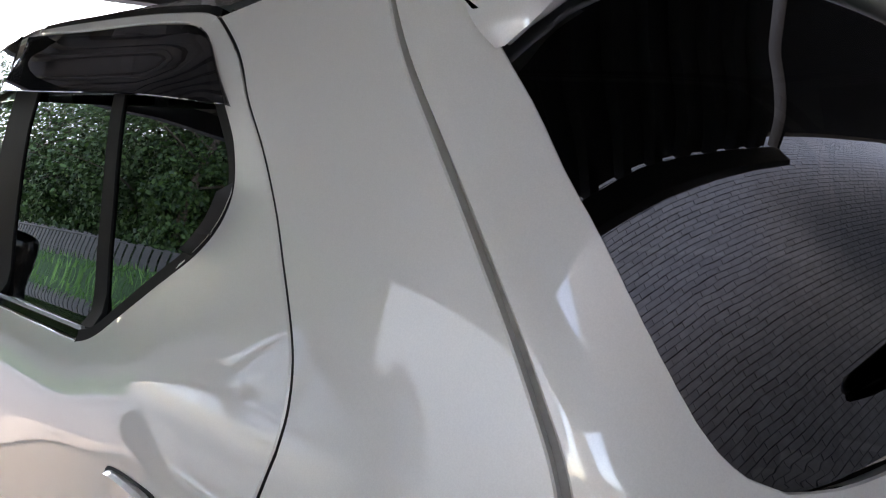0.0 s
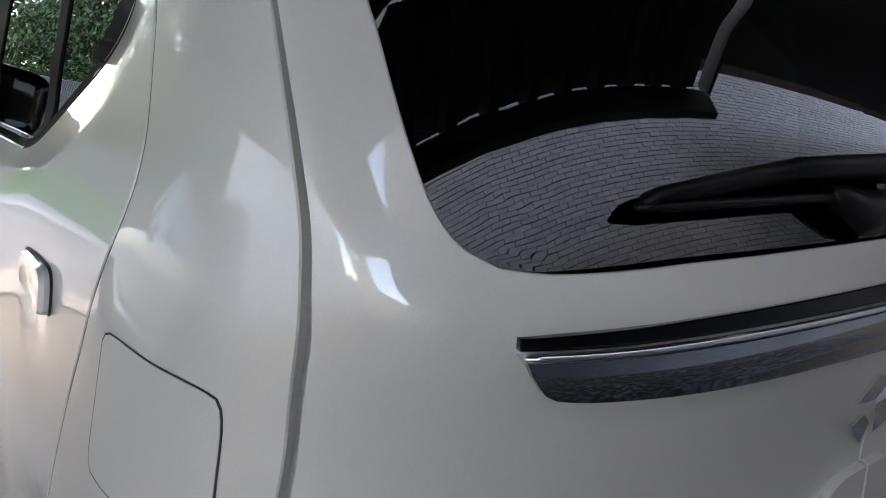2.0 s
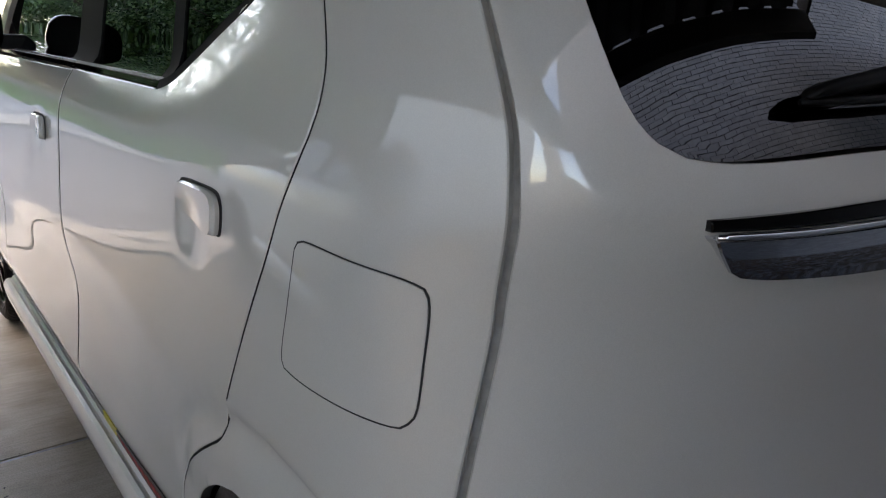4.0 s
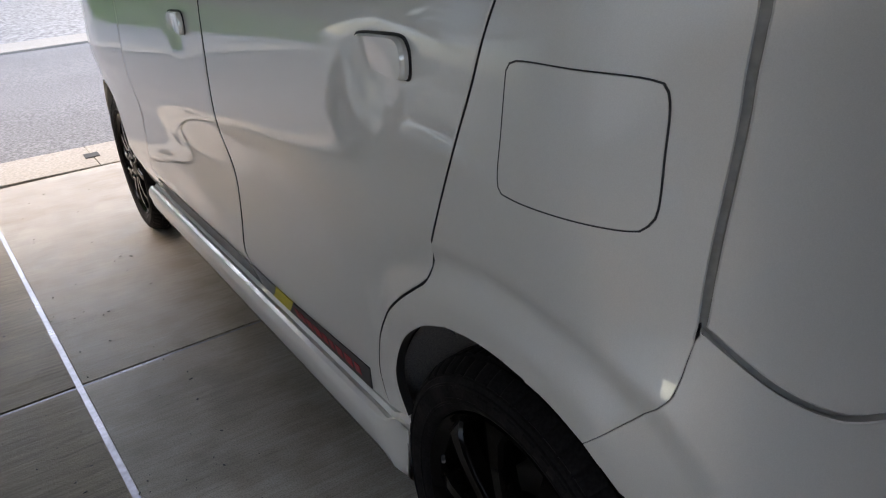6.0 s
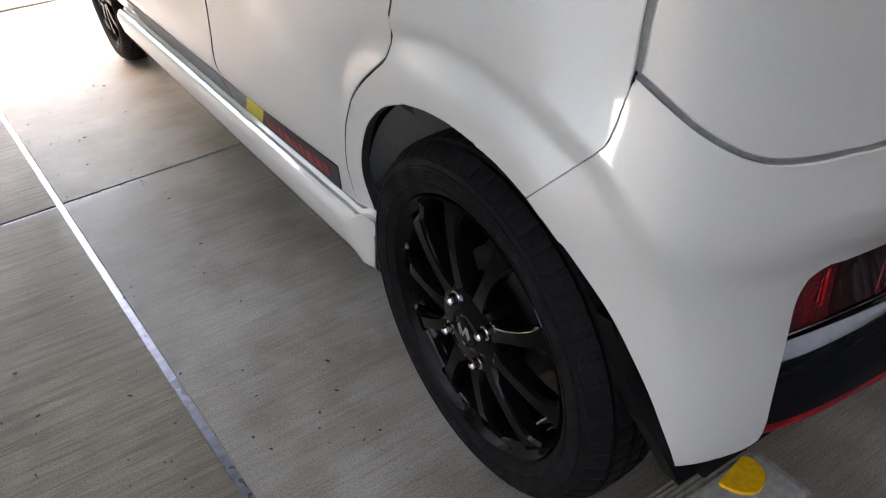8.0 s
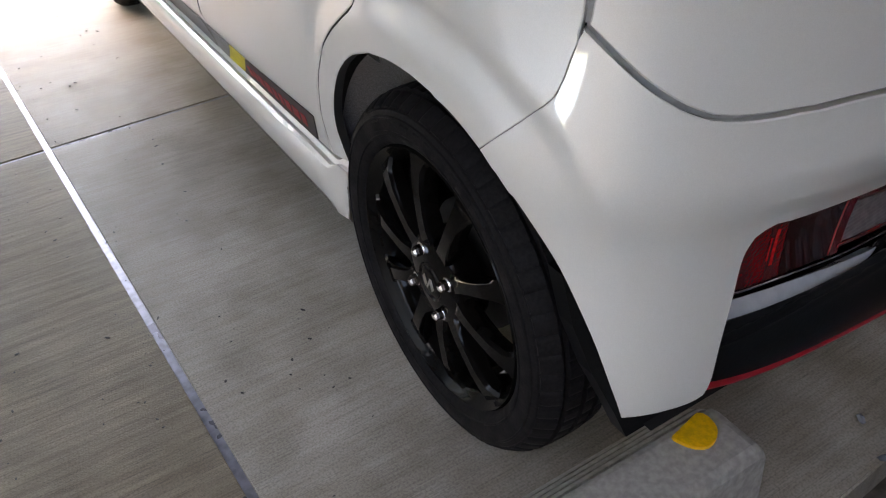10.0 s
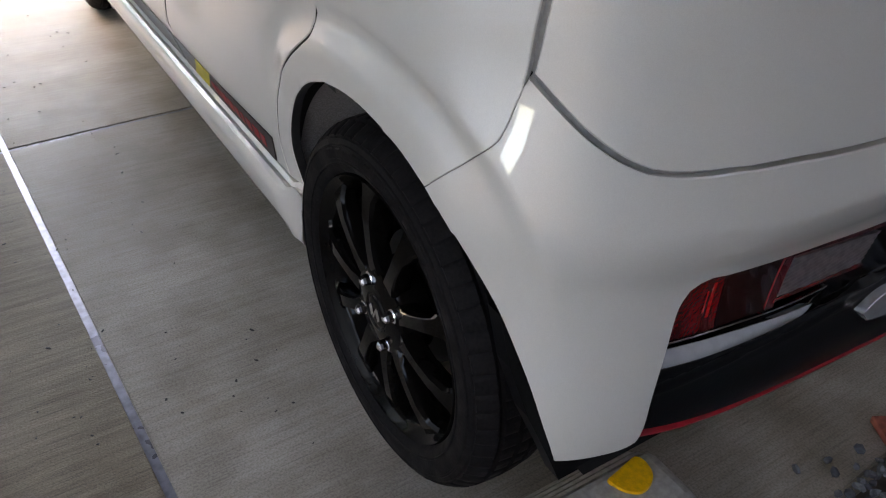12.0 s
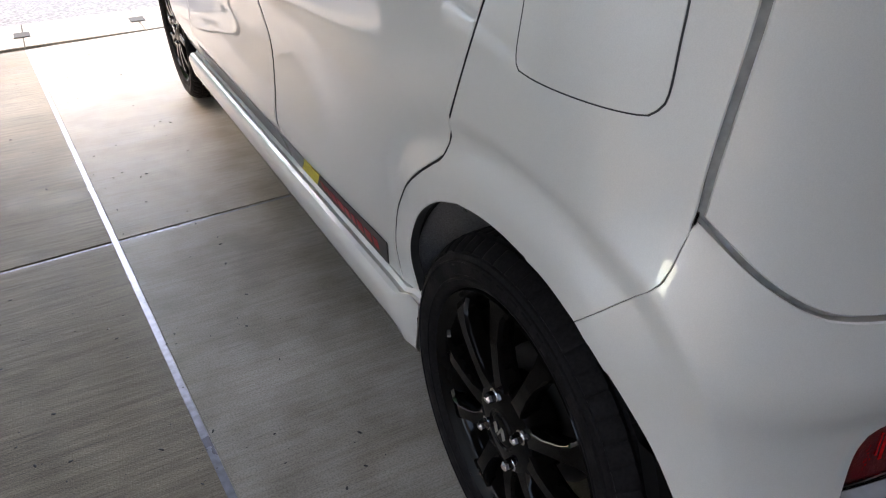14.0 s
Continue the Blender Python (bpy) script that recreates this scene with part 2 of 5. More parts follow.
def lathe(bm, profile, seg, axis_x=True, a0=0.0, a1=2 * math.pi, wob=None):
    """Turns (radius, x) pairs about the x axis."""
    full = abs(a1 - a0 - 2 * math.pi) < 1e-6
    n = seg if full else seg + 1
    rings = []
    for k in range(n):
        a = a0 + (a1 - a0) * k / seg
        ring = []
        for i, (r, x) in enumerate(profile):
            rr = r + (wob(i, k) if wob else 0.0)
            ring.append(bm.verts.new((x, rr * math.cos(a), rr * math.sin(a))))
        rings.append(ring)
    for k in range(seg):
        a, b = rings[k], rings[(k + 1) % n]
        for i in range(len(profile) - 1):
            bm.faces.new((a[i], a[i + 1], b[i + 1], b[i]))
    return rings


def tube(bm, pts, radii, seg=8):
    """A tapered tube along points, closed at both ends."""
    rings = []
    for i, p in enumerate(pts):
        p = Vector(p)
        d = (Vector(pts[min(i + 1, len(pts) - 1)]) - Vector(pts[max(i - 1, 0)])).normalized()
        u = d.orthogonal().normalized()
        if i:
            u = (prev - d * prev.dot(d)).normalized()
        prev = u
        w = d.cross(u)
        rings.append([bm.verts.new(p + (u * math.cos(2 * math.pi * k / seg) + w * math.sin(2 * math.pi * k / seg)) * radii[i]) for k in range(seg)])
    for a, b in zip(rings, rings[1:]):
        for k in range(seg):
            bm.faces.new((a[k], a[(k + 1) % seg], b[(k + 1) % seg], b[k]))
    bm.faces.new(rings[0][::-1])
    bm.faces.new(rings[-1])


# ------------------------------------------------- the car's outer skin, as a function
# p runs along the flank (metres from the rear axle, forward) and round the rear corner; z is height.
Y0=0.12;K=0.5
ZW=[(.10,.640),(.20,.680),(.30,.690),(.36,.703),(.42,.716),(.55,.731),(.70,.737),(.80,.731),(.90,.722),(.96,.712),(1.01,.690),(1.06,.664),(1.15,.648),(1.30,.617),(1.40,.585),(1.46,.566),(1.50,.548),(1.56,.50)]
def spline(tab,z):
    # smooth: monotone-ish catmull rom
    if z<=tab[0][0]: return tab[0][1]
    if z>=tab[-1][0]: return tab[-1][1]
    for i in range(len(tab)-1):
        if tab[i][0]<=z<=tab[i+1][0]: break
    x0,y0=tab[i];x1,y1=tab[i+1];h=x1-x0;t=(z-x0)/h
    m0=(y1-tab[i-1][1])/(x1-tab[i-1][0]) if i>0 else (y1-y0)/h
    m1=(tab[i+2][1]-y0)/(tab[i+2][0]-x0) if i+2<len(tab) else (y1-y0)/h
    return (2*t**3-3*t*t+1)*y0+(t**3-2*t*t+t)*h*m0+(-2*t**3+3*t*t)*y1+(t**3-t*t)*h*m1
def sstep(a,b,v):
    t=min(1,max(0,(v-a)/(b-a)));return t*t*(3-2*t)
ZQ=[(.10,.640),(.20,.700),(.30,.722),(.42,.732),(.55,.737),(.70,.738),(.80,.733),(.90,.725),(.96,.718),(1.01,.708),(1.06,.694),(1.15,.668),(1.30,.624),(1.40,.588),(1.46,.567),(1.50,.548),(1.56,.50)]
ZR=[(.10,-.36),(.20,-.395),(.30,-.412),(.45,-.402),(.51,-.403),(.545,-.412),(.575,-.413),(.62,-.405),(.80,-.395),(.92,-.410),(.98,-.424),(1.03,-.412),(1.08,-.393),(1.20,-.333),(1.32,-.273),(1.42,-.225),(1.50,-.17)]
ZN=[(.1,6.5),(.3,6.5),(.6,4.4),(.75,4.0),(.95,3.9),(1.08,4.8),(1.2,5.4),(1.5,5.6)]
# the crease round the wheel arch, forward end first, in (p, z)
FLARE=[(.300,.500),(.297,.545),(.285,.592),(.245,.643),(.195,.675),(.138,.697),(.060,.716),(-.013,.721),(-.070,.714),(-.119,.699),(-.160,.678),(-.192,.654),(-.204,.640),(-.218,.615),(-.229,.586),(-.241,.545),(-.256,.500),(-.265,.430),(-.270,.360)]
WIN_RIM=[(3.2,1.03),(.441,1.038),(.397,1.048),(.330,1.080),(.240,1.122),(.155,1.160),(.112,1.190),(.098,1.218),(.116,1.255),(.160,1.300),(.225,1.365),(.35,1.42),(1.0,1.50)]
@functools.lru_cache(maxsize=None)
def window_distance(y,z):
    """Metres outside the side window's outline, below 0 inside it."""
    best=9.;inside=False
    loop=WIN_RIM+[(3.2,1.50)]
    for (a,b),(c,d) in zip(loop,loop[1:]+loop[:1]):
        if (b>z)!=(d>z) and y<(c-a)*(z-b)/(d-b)+a: inside=not inside
        t=min(1,max(0,((y-a)*(c-a)+(z-b)*(d-b))/((c-a)**2+(d-b)**2)))
        best=min(best,math.hypot(y-a-t*(c-a),z-b-t*(d-b)))
    return -best if inside else best
def half_width(y,z):
    k=sstep(.0,.22,y); h=sstep(.84,.96,z)
    if h>0:
        d=window_distance(y,z)
        f=sstep(-.03,.22,y); e=f*(.62*max(0,1-d/.078) if d>0 else .62+.38*sstep(.014,.034,-d))
        k=k*(1-h)+h*e
    w=spline(ZW,z)*k+spline(ZQ,z)*(1-k)
    k=sstep(.3,.75,y)
    w-=k*(.016*math.exp(-((z-.61)/.09)**2)-.010*math.exp(-((z-.42)/.06)**2))
    for a in (.205,1.165): w-=.0065*math.exp(-((y-a)/.045)**2-((z-.896)/.036)**2)
    if y>2.2: w-=0.10*((y-2.2)/.85)**2.5
    return w
def shoulder(p,z):
    return 1+.017*math.exp(-((z-.612)/.085)**2)*sstep(-.08,-.20,p)
def relief(p,z):
    """Height of the arch flare, the crease round the bumper corner and the fold across the bumper."""
    h=0.
    if -.36<p<.42 and .30<z<.82:
        best=9.;side=0.
        for (a,b),(c,d) in zip(FLARE,FLARE[1:]):
            t=min(1,max(0,((p-a)*(c-a)+(z-b)*(d-b))/((c-a)**2+(d-b)**2)))
            e=math.hypot(p-a-t*(c-a),z-b-t*(d-b))
            if e<best: best=e;side=(c-a)*(z-b)-(d-b)*(p-a)
        fade=sstep(.50,.60,z) if p>.15 else (1. if p>-.15 else sstep(.40,.62,z))
        if side>0: h+=fade*(.0120*sstep(.014,.075,best)-.0068*min(1,best/.017))
        rear=sstep(-.13,-.20,p)*sstep(.38,.58,z)*(1-sstep(.69,.78,z))
        h+=.0085*rear*(math.exp(-best/.036)-.45 if side<=0 else .55-.55*sstep(0,.06,best))
    if p<-.25 and .50<z<.66:
        zf=.580-.05*max(0,-.33-p)
        h+=.0040*sstep(-.25,-.36,p)*max(0,1-abs(z-zf)/.045)
    return h
def base_skin(p,z):
    R=spline(ZR,z); n=spline(ZN,z)
    if p>=Y0: return np.array([-half_width(p,z),p,z])
    f=(Y0-p)/K; c,s=math.cos(f),math.sin(f)
    r=1/(abs(c)**n+abs(s)**n)**(1/n)*shoulder(p,z)
    y=Y0-(Y0-R)*s*r
    return np.array([-half_width(y,z)*c*r,y,z])
def surf(p,z):
    q=base_skin(p,z); h=relief(p,z)
    if h:
        t=base_skin(p+.002,z)-base_skin(p-.002,z)
        k=math.hypot(t[0],t[1]); q=q+np.array([-t[1],t[0],0])*(h/k)
    return q


def skin(p, z, d=0.0):
    """A point d metres outside the left flank's skin."""
    q = Vector(surf(p, z))
    if d:
        q += skin_normal(p, z) * d
    return q


def skin_normal(p, z):
    e = 0.004
    a = Vector(surf(p + e, z)) - Vector(surf(p - e, z))
    b = Vector(surf(p, z + e)) - Vector(surf(p, z - e))
    return b.cross(a).normalized()


def crv(pts, n):
    """A smooth curve through points, in n even steps."""
    pts = [np.array(q, float) for q in pts]
    if len(pts) == 2:
        return np.array([pts[0] + (pts[1] - pts[0]) * i / n for i in range(n + 1)])
    ext = [2 * pts[0] - pts[1]] + pts + [2 * pts[-1] - pts[-2]]
    out = []
    for i in range(1, len(ext) - 2):
        a, b, c, d = ext[i - 1:i + 3]
        for k in range(12):
            t = k / 12
            out.append(0.5 * (2 * b + (c - a) * t + (2 * a - 5 * b + 4 * c - d) * t * t + (3 * b - a - 3 * c + d) * t ** 3))
    out.append(pts[-1])
    out = np.array(out)
    s = np.r_[0, np.cumsum(np.linalg.norm(np.diff(out, axis=0), axis=1))]
    u = np.linspace(0, s[-1], n + 1)
    return np.stack([np.interp(u, s, out[:, k]) for k in range(out.shape[1])], 1)


def coons(top, bottom, left, right):
    nu, nv = len(top) - 1, len(left) - 1
    g = np.zeros((nv + 1, nu + 1, 2))
    for j in range(nv + 1):
        v = j / nv
        for i in range(nu + 1):
            u = i / nu
            g[j, i] = ((1 - v) * top[i] + v * bottom[i] + (1 - u) * left[j] + u * right[j]
                       - (1 - u) * (1 - v) * top[0] - u * (1 - v) * top[-1] - (1 - u) * v * bottom[0] - u * v * bottom[-1])
    return g


def loft(a, b, n):
    return np.array([a + (b - a) * k / n for k in range(n + 1)])


def panel(name, grids, mat, parent, label="", mirror=False, gap=0.0018, depth=0.014, d=0.0, edge=0.0016, lip=None):
    """A sheet-metal panel on the skin, with rolled edges that turn inwards at its gaps."""
    bm = bmesh.new()
    for g in grids:
        dd = d if callable(d) else (lambda p, z: d)
        vs = [[bm.verts.new(skin(p, z, dd(p, z))) for p, z in row] for row in g]
        j, i = len(vs) // 2, len(vs[0]) // 2
        a, b, c = vs[j - 1][i - 1].co, vs[j - 1][i].co, vs[j][i - 1].co
        out = (b - a).cross(c - a).dot(skin_normal(*g[j - 1][i - 1])) > 0
        for j in range(len(vs) - 1):
            for i in range(len(vs[0]) - 1):
                q = (vs[j][i], vs[j][i + 1], vs[j + 1][i + 1], vs[j + 1][i])
                bm.faces.new(q if out else q[::-1])
    bmesh.ops.remove_doubles(bm, verts=bm.verts, dist=0.0006)
    bmesh.ops.dissolve_degenerate(bm, edges=bm.edges, dist=0.00005)
    bm.normal_update()
    rim = [e for e in bm.edges if e.is_boundary]
    move, nrm, room = {}, {}, {}
    for e in rim:
        f = e.link_faces[0]
        t = (e.verts[1].co - e.verts[0].co).normalized()
        w = f.calc_center_median() - e.verts[0].co
        w = (w - t * w.dot(t)).normalized()
        for v in e.verts:
            move[v] = move.get(v, Vector()) + w
            room[v] = min(room.get(v, 1), .8 * max((k.co - e.verts[0].co).dot(w) for k in f.verts))
            nrm[v] = v.normal.copy()
    base = {}
    for v, w in move.items():
        w = w.normalized()
        gp = gap(v.co) if callable(gap) else gap
        ed = edge if gp > .0006 else edge * .5
        base[v] = v.co + w * gp
        v.co = v.co + w * max(gp, min(gp + ed, room[v]))
    r1 = {v: bm.verts.new(base[v] - nrm[v] * edge * 0.8) for v in move}
    r2 = {v: bm.verts.new(base[v] - nrm[v] * depth) for v in move}
    sharp = []
    for e in rim:
        l = e.link_loops[0]
        a, b = l.vert, l.link_loop_next.vert
        bm.faces.new((b, a, r1[a], r1[b]))
        f = bm.faces.new((r1[b], r1[a], r2[a], r2[b]))
        # inward flange coloured near-black so the gap reads as shade
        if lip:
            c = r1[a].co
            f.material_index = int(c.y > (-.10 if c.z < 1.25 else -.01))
        sharp.append(e)
        sharp.append(bm.edges.get((r1[a], r1[b])))
    for e in sharp:
        e.smooth = False
    if mirror:
        for v in bm.verts:
            v.co.x = -v.co.x
        bmesh.ops.reverse_faces(bm, faces=bm.faces)
    ob = part(name, bm, mat, parent, label)
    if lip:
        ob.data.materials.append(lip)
    return ob


def inset(curve, dist):
    """A curve moved sideways by dist, to the left of its direction."""
    t = np.gradient(curve, axis=0)
    t /= np.linalg.norm(t, axis=1)[:, None]
    return curve + np.stack([-t[:, 1], t[:, 0]], 1) * dist


def seam_gap(q):
    """The quarter meets the bumper almost without a gap."""
    return .0003 if -.27 < q.y < -.09 and .545 < q.z < .715 else .0018


def strip(pa, pb, n, m):
    return loft(crv(pa, m), crv(pb, m), n)


MID = Y0 - K * math.pi / 2  # the car's centre line at the rear

# outlines on the skin
DOOR_UP = [(.221, 1.394), (.152, 1.348), (.104, 1.301), (.047, 1.253), (.007, 1.206), (-.019, 1.159), (-.037, 1.12), (-.045, 1.092), (-.045, 1.06), (-.038, 1.03)]
DOOR_MID = [(-.038, 1.03), (-.014, .970), (.003, .909), (.030, .841), (.063, .764), (.085, .712)]
DOOR_LOW = [(.085, .712), (.0865, .699), (.102, .661), (.133, .637), (.180, .604), (.241, .554), (.284, .500), (.326, .420), (.352, .346), (.356, .318)]
GATE_UP = [(-.105, 1.40), (-.145, 1.305), (-.168, 1.252), (-.187, 1.198), (-.202, 1.142), (-.211, 1.098), (-.217, 1.060), (-.219, 1.022), (-.219, .968)]
GATE_LOW = [(-.219, .968), (-.224, .903), (-.224, .832), (-.220, .76), (-.218, .724)]
SEAM_LINE = [(-.218, .724), (-.212, .696), (-.206, .670), (-.196, .651), (-.136, .582)]
ARCH_REAR = [(.062, .611), (.013, .619), (-.030, .619), (-.063, .613), (-.091, .606), (-.114, .596), (-.136, .582)]
ARCH_FRONT = [(.062, .611), (.125, .583), (.202, .525), (.256, .450), (.275, .388), (.280, .335)]
ARCH_BUMP = [(-.136, .582), (-.160, .554), (-.189, .513), (-.216, .462), (-.239, .392), (-.254, .322), (-.262, .273)]
GATE_BOT_A = [(-.218, .724), (-.237, .702), (-.260, .676), (-.283, .655), (-.300, .644)]
GATE_BOT_B = [(-.300, .644), (-.316, .640), (-.343, .638), (-.386, .639), (-.458, .633), (MID, .625)]
GLASS_L = [(-.185, 1.385), (-.217, 1.307), (-.231, 1.271), (-.242, 1.229), (-.252, 1.195), (-.260, 1.160), (-.270, 1.116), (-.279, 1.083), (-.291, 1.060), (-.308, 1.047)]
GLASS_B = [(-.308, 1.047), (-.334, 1.043), (-.378, 1.045), (-.433, 1.048), (-.603, 1.050), (MID, 1.050)]
BUMP_BOT = [(-.262, .273), (-.290, .285), (-.309, .293), (-.318, .302)]
BUMP_IN = [(-.343, .500), (-.338, .478), (-.334, .430), (-.327, .370), (-.323, .325), (-.318, .302)]
BUMP_TOP = [(-.343, .500), (-.355, .510), (-.385, .511), (-.440, .508), (-.510, .500), (MID, .492)]
WIN_EDGE = [(.441, 1.038), (.397, 1.048), (.330, 1.080), (.240, 1.122), (.155, 1.160), (.112, 1.190), (.098, 1.218), (.116, 1.255), (.160, 1.300), (.225, 1.365), (.26, 1.385)]


def build_wheel(parent, x, y, z, flip):
    """A ten-spoke gloss black wheel with its tyre, drum and nuts; the outer face looks to -x, or +x if flipped."""
    s = -1 if flip else 1
    m = Matrix.Translation((x, y, z)) @ Matrix.Diagonal((s, 1, 1, 1))

    def put(name, bm, mat, par, label="", smooth=True):
        bmesh.ops.transform(bm, matrix=m, verts=bm.verts)
        if flip:
            bmesh.ops.reverse_faces(bm, faces=bm.faces)
        for v in bm.verts:
            if v.co.z < 0.001:
                v.co.z = 0.001
        return part(name, bm, mat, par, label, smooth)

    bm = bmesh.new()
    lathe(bm, [(.176, .06), (.178, -.02), (.181, -.040), (.190, -.049), (.1950, -.053), (.1995, -.059), (.2030, -.0615), (.2055, -.058), (.2058, -.045)], 72)
    # hub disc with a rim round the nuts
    lathe(bm, [(.0, -.062), (.029, -.062), (.031, -.064), (.036, -.063), (.060, -.061), (.069, -.057), (.073, -.048), (.073, -.01)], 40)
    bmesh.ops.remove_doubles(bm, verts=bm.verts, dist=0.0001)
    bm.normal_update()
    for e in bm.edges:
        if len(e.link_faces) == 2 and e.calc_face_angle(0) > 0.7:
            e.smooth = False
    wheel = put("wheel", bm, WHEEL_BLACK, parent, "gloss black ten-spoke alloy wheel")

    bm = bmesh.new()
    prof = [(.196, -.035), (.203, -.053), (.2085, -.060), (.213, -.0640), (.2195, -.0664), (.2205, -.0684), (.2225, -.0684), (.2235, -.0672), (.2345, -.0690), (.2455, -.0686),
            (.2465, -.0702), (.2485, -.0698), (.2495, -.0676), (.2560, -.0652), (.2575, -.0628), (.2590, -.0628), (.2605, -.0632), (.2665, -.0560), (.2715, -.0475), (.2755, -.0400), (.2695, -.0385), (.2695, -.0325), (.2772, -.031),
            (.2790, -.012), (.2715, -.0105), (.2715, -.0045), (.2792, -.003), (.2792, .012), (.2715, .0135), (.2715, .0195), (.2785, .021), (.2765, .040),
            (.2695, .0415), (.2695, .0475), (.272, .049), (.262, .0625), (.250, .069), (.222, .068), (.205, .055), (.196, .035)]

    def wob(i, k):
        r, x = prof[i]
        if k % 6 == 0 and r > .2603 and abs(x) > .038:
            return -.0028
        if k % 6 == 3 and r > .276 and abs(x) < .035:
            return -.002
        return 0
    lathe(bm, prof, 360, wob=wob)
    bm.normal_update()
    for e in bm.edges:
        if len(e.link_faces) == 2 and e.calc_face_angle(0) > 0.6:
            e.smooth = False
    put("tyre", bm, RUBBER, wheel, "black road tyre with moulded sidewall ribs")

    for k in range(10):
        a = radians(36 * k + 8)
        bm = bmesh.new()
        rows = []
        for r, w, xo, dp in ((.030, .020, -.056, .028), (.066, .0175, -.060, .030), (.085, .0135, -.0625, .030), (.110, .0122, -.063, .028), (.145, .0132, -.062, .026), (.172, .0165, -.058, .024), (.184, .0240, -.053, .020), (.192, .034, -.050, .016)):
            c, sn = math.cos(a), math.sin(a)
            row = []
            for (tw, xx) in ((-w, xo + .006), (-w * .72, xo), (w * .72, xo), (w, xo + .006), (w * .8, xo + dp), (-w * .8, xo + dp)):
                row.append(bm.verts.new((xx, r * c - tw * sn, r * sn + tw * c)))
            rows.append(row)
        for ra, rb in zip(rows, rows[1:]):
            for i in range(6):
                bm.faces.new((ra[i], rb[i], rb[(i + 1) % 6], ra[(i + 1) % 6]))
        bmesh.ops.recalc_face_normals(bm, faces=bm.faces)
        for e in bm.edges:
            if len(e.link_faces) == 2 and e.calc_face_angle(0) > 0.7:
                e.smooth = False
        put("spoke", bm, WHEEL_BLACK, wheel)
    # raised sidewall lettering, as plain bars
    for k in range(10):
        a = radians(62 + 7.2 * k)
        c, sn = math.cos(a), math.sin(a)
        bm = bmesh.new()
        hw = (.011, .007, .010)[k % 3]
        rows = []
        for r in (.2275, .2295, .2415, .2435):
            o = .0018 if .229 < r < .242 else 0
            rows.append([bm.verts.new((-.0692 - o, r * c - w * sn, r * sn + w * c)) for w in (-hw, hw)])
        for ra, rb in zip(rows, rows[1:]):
            bm.faces.new((ra[0], rb[0], rb[1], ra[1]))
        bmesh.ops.recalc_face_normals(bm, faces=bm.faces)
        put("lettering_bar", bm, RUBBER, wheel, "raised rubber lettering bar", False)
    for k in range(4):
        a = math.pi / 2 * k + radians(62)
        bm = bmesh.new()
        lathe(bm, [(.0, -.0675), (.004, -.067), (.0075, -.064), (.0085, -.060), (.0086, -.050)], 6)
        lathe(bm, [(.0088, -.0535), (.0115, -.0525), (.0115, -.046)], 14)
        bmesh.ops.translate(bm, verts=bm.verts, vec=(-0.009, .05 * math.cos(a), .05 * math.sin(a)))
        put("lug_nut", bm, CHROME, wheel, "chrome lug nut", False)
    bm = bmesh.new()
    lathe(bm, [(.0, -.0655), (.018, -.0655), (.024, -.0645), (.026, -.062)], 32)
    put("centre_cap", bm, WHEEL_BLACK, wheel)
    bm = bmesh.new()
    for q in ([(-.012, .010), (.004, .016), (.012, .009), (-.002, .003)], [(.012, -.010), (-.004, -.016), (-.012, -.009), (.002, -.003)],
              [(-.010, .0065), (.012, -.0055), (.010, -.0085), (-.012, .0035)]):
        lo = [bm.verts.new((-.0650, b, a)) for a, b in q]
        hi = [bm.verts.new((-.0670, b, a)) for a, b in q]
        bm.faces.new(hi)
        for i in range(4):
            bm.faces.new((lo[i], lo[(i + 1) % 4], hi[(i + 1) % 4], hi[i]))
    bmesh.ops.recalc_face_normals(bm, faces=bm.faces)
    put("cap_badge", bm, CHROME, wheel, "small chrome badge shape", False)
    bm = bmesh.new()
    lathe(bm, [(.0, .0), (.085, .0), (.098, .006), (.104, .012), (.104, .05), (.115, .05), (.12, .06)], 40)
    put("brake_drum", bm, simple_dark_iron, wheel, "dark iron brake drum")
    return wheel


simple_dark_iron = simple("dark_iron", (0.03, 0.028, 0.027), 0.55, metal=0.7, grain=0.2, scale=60)


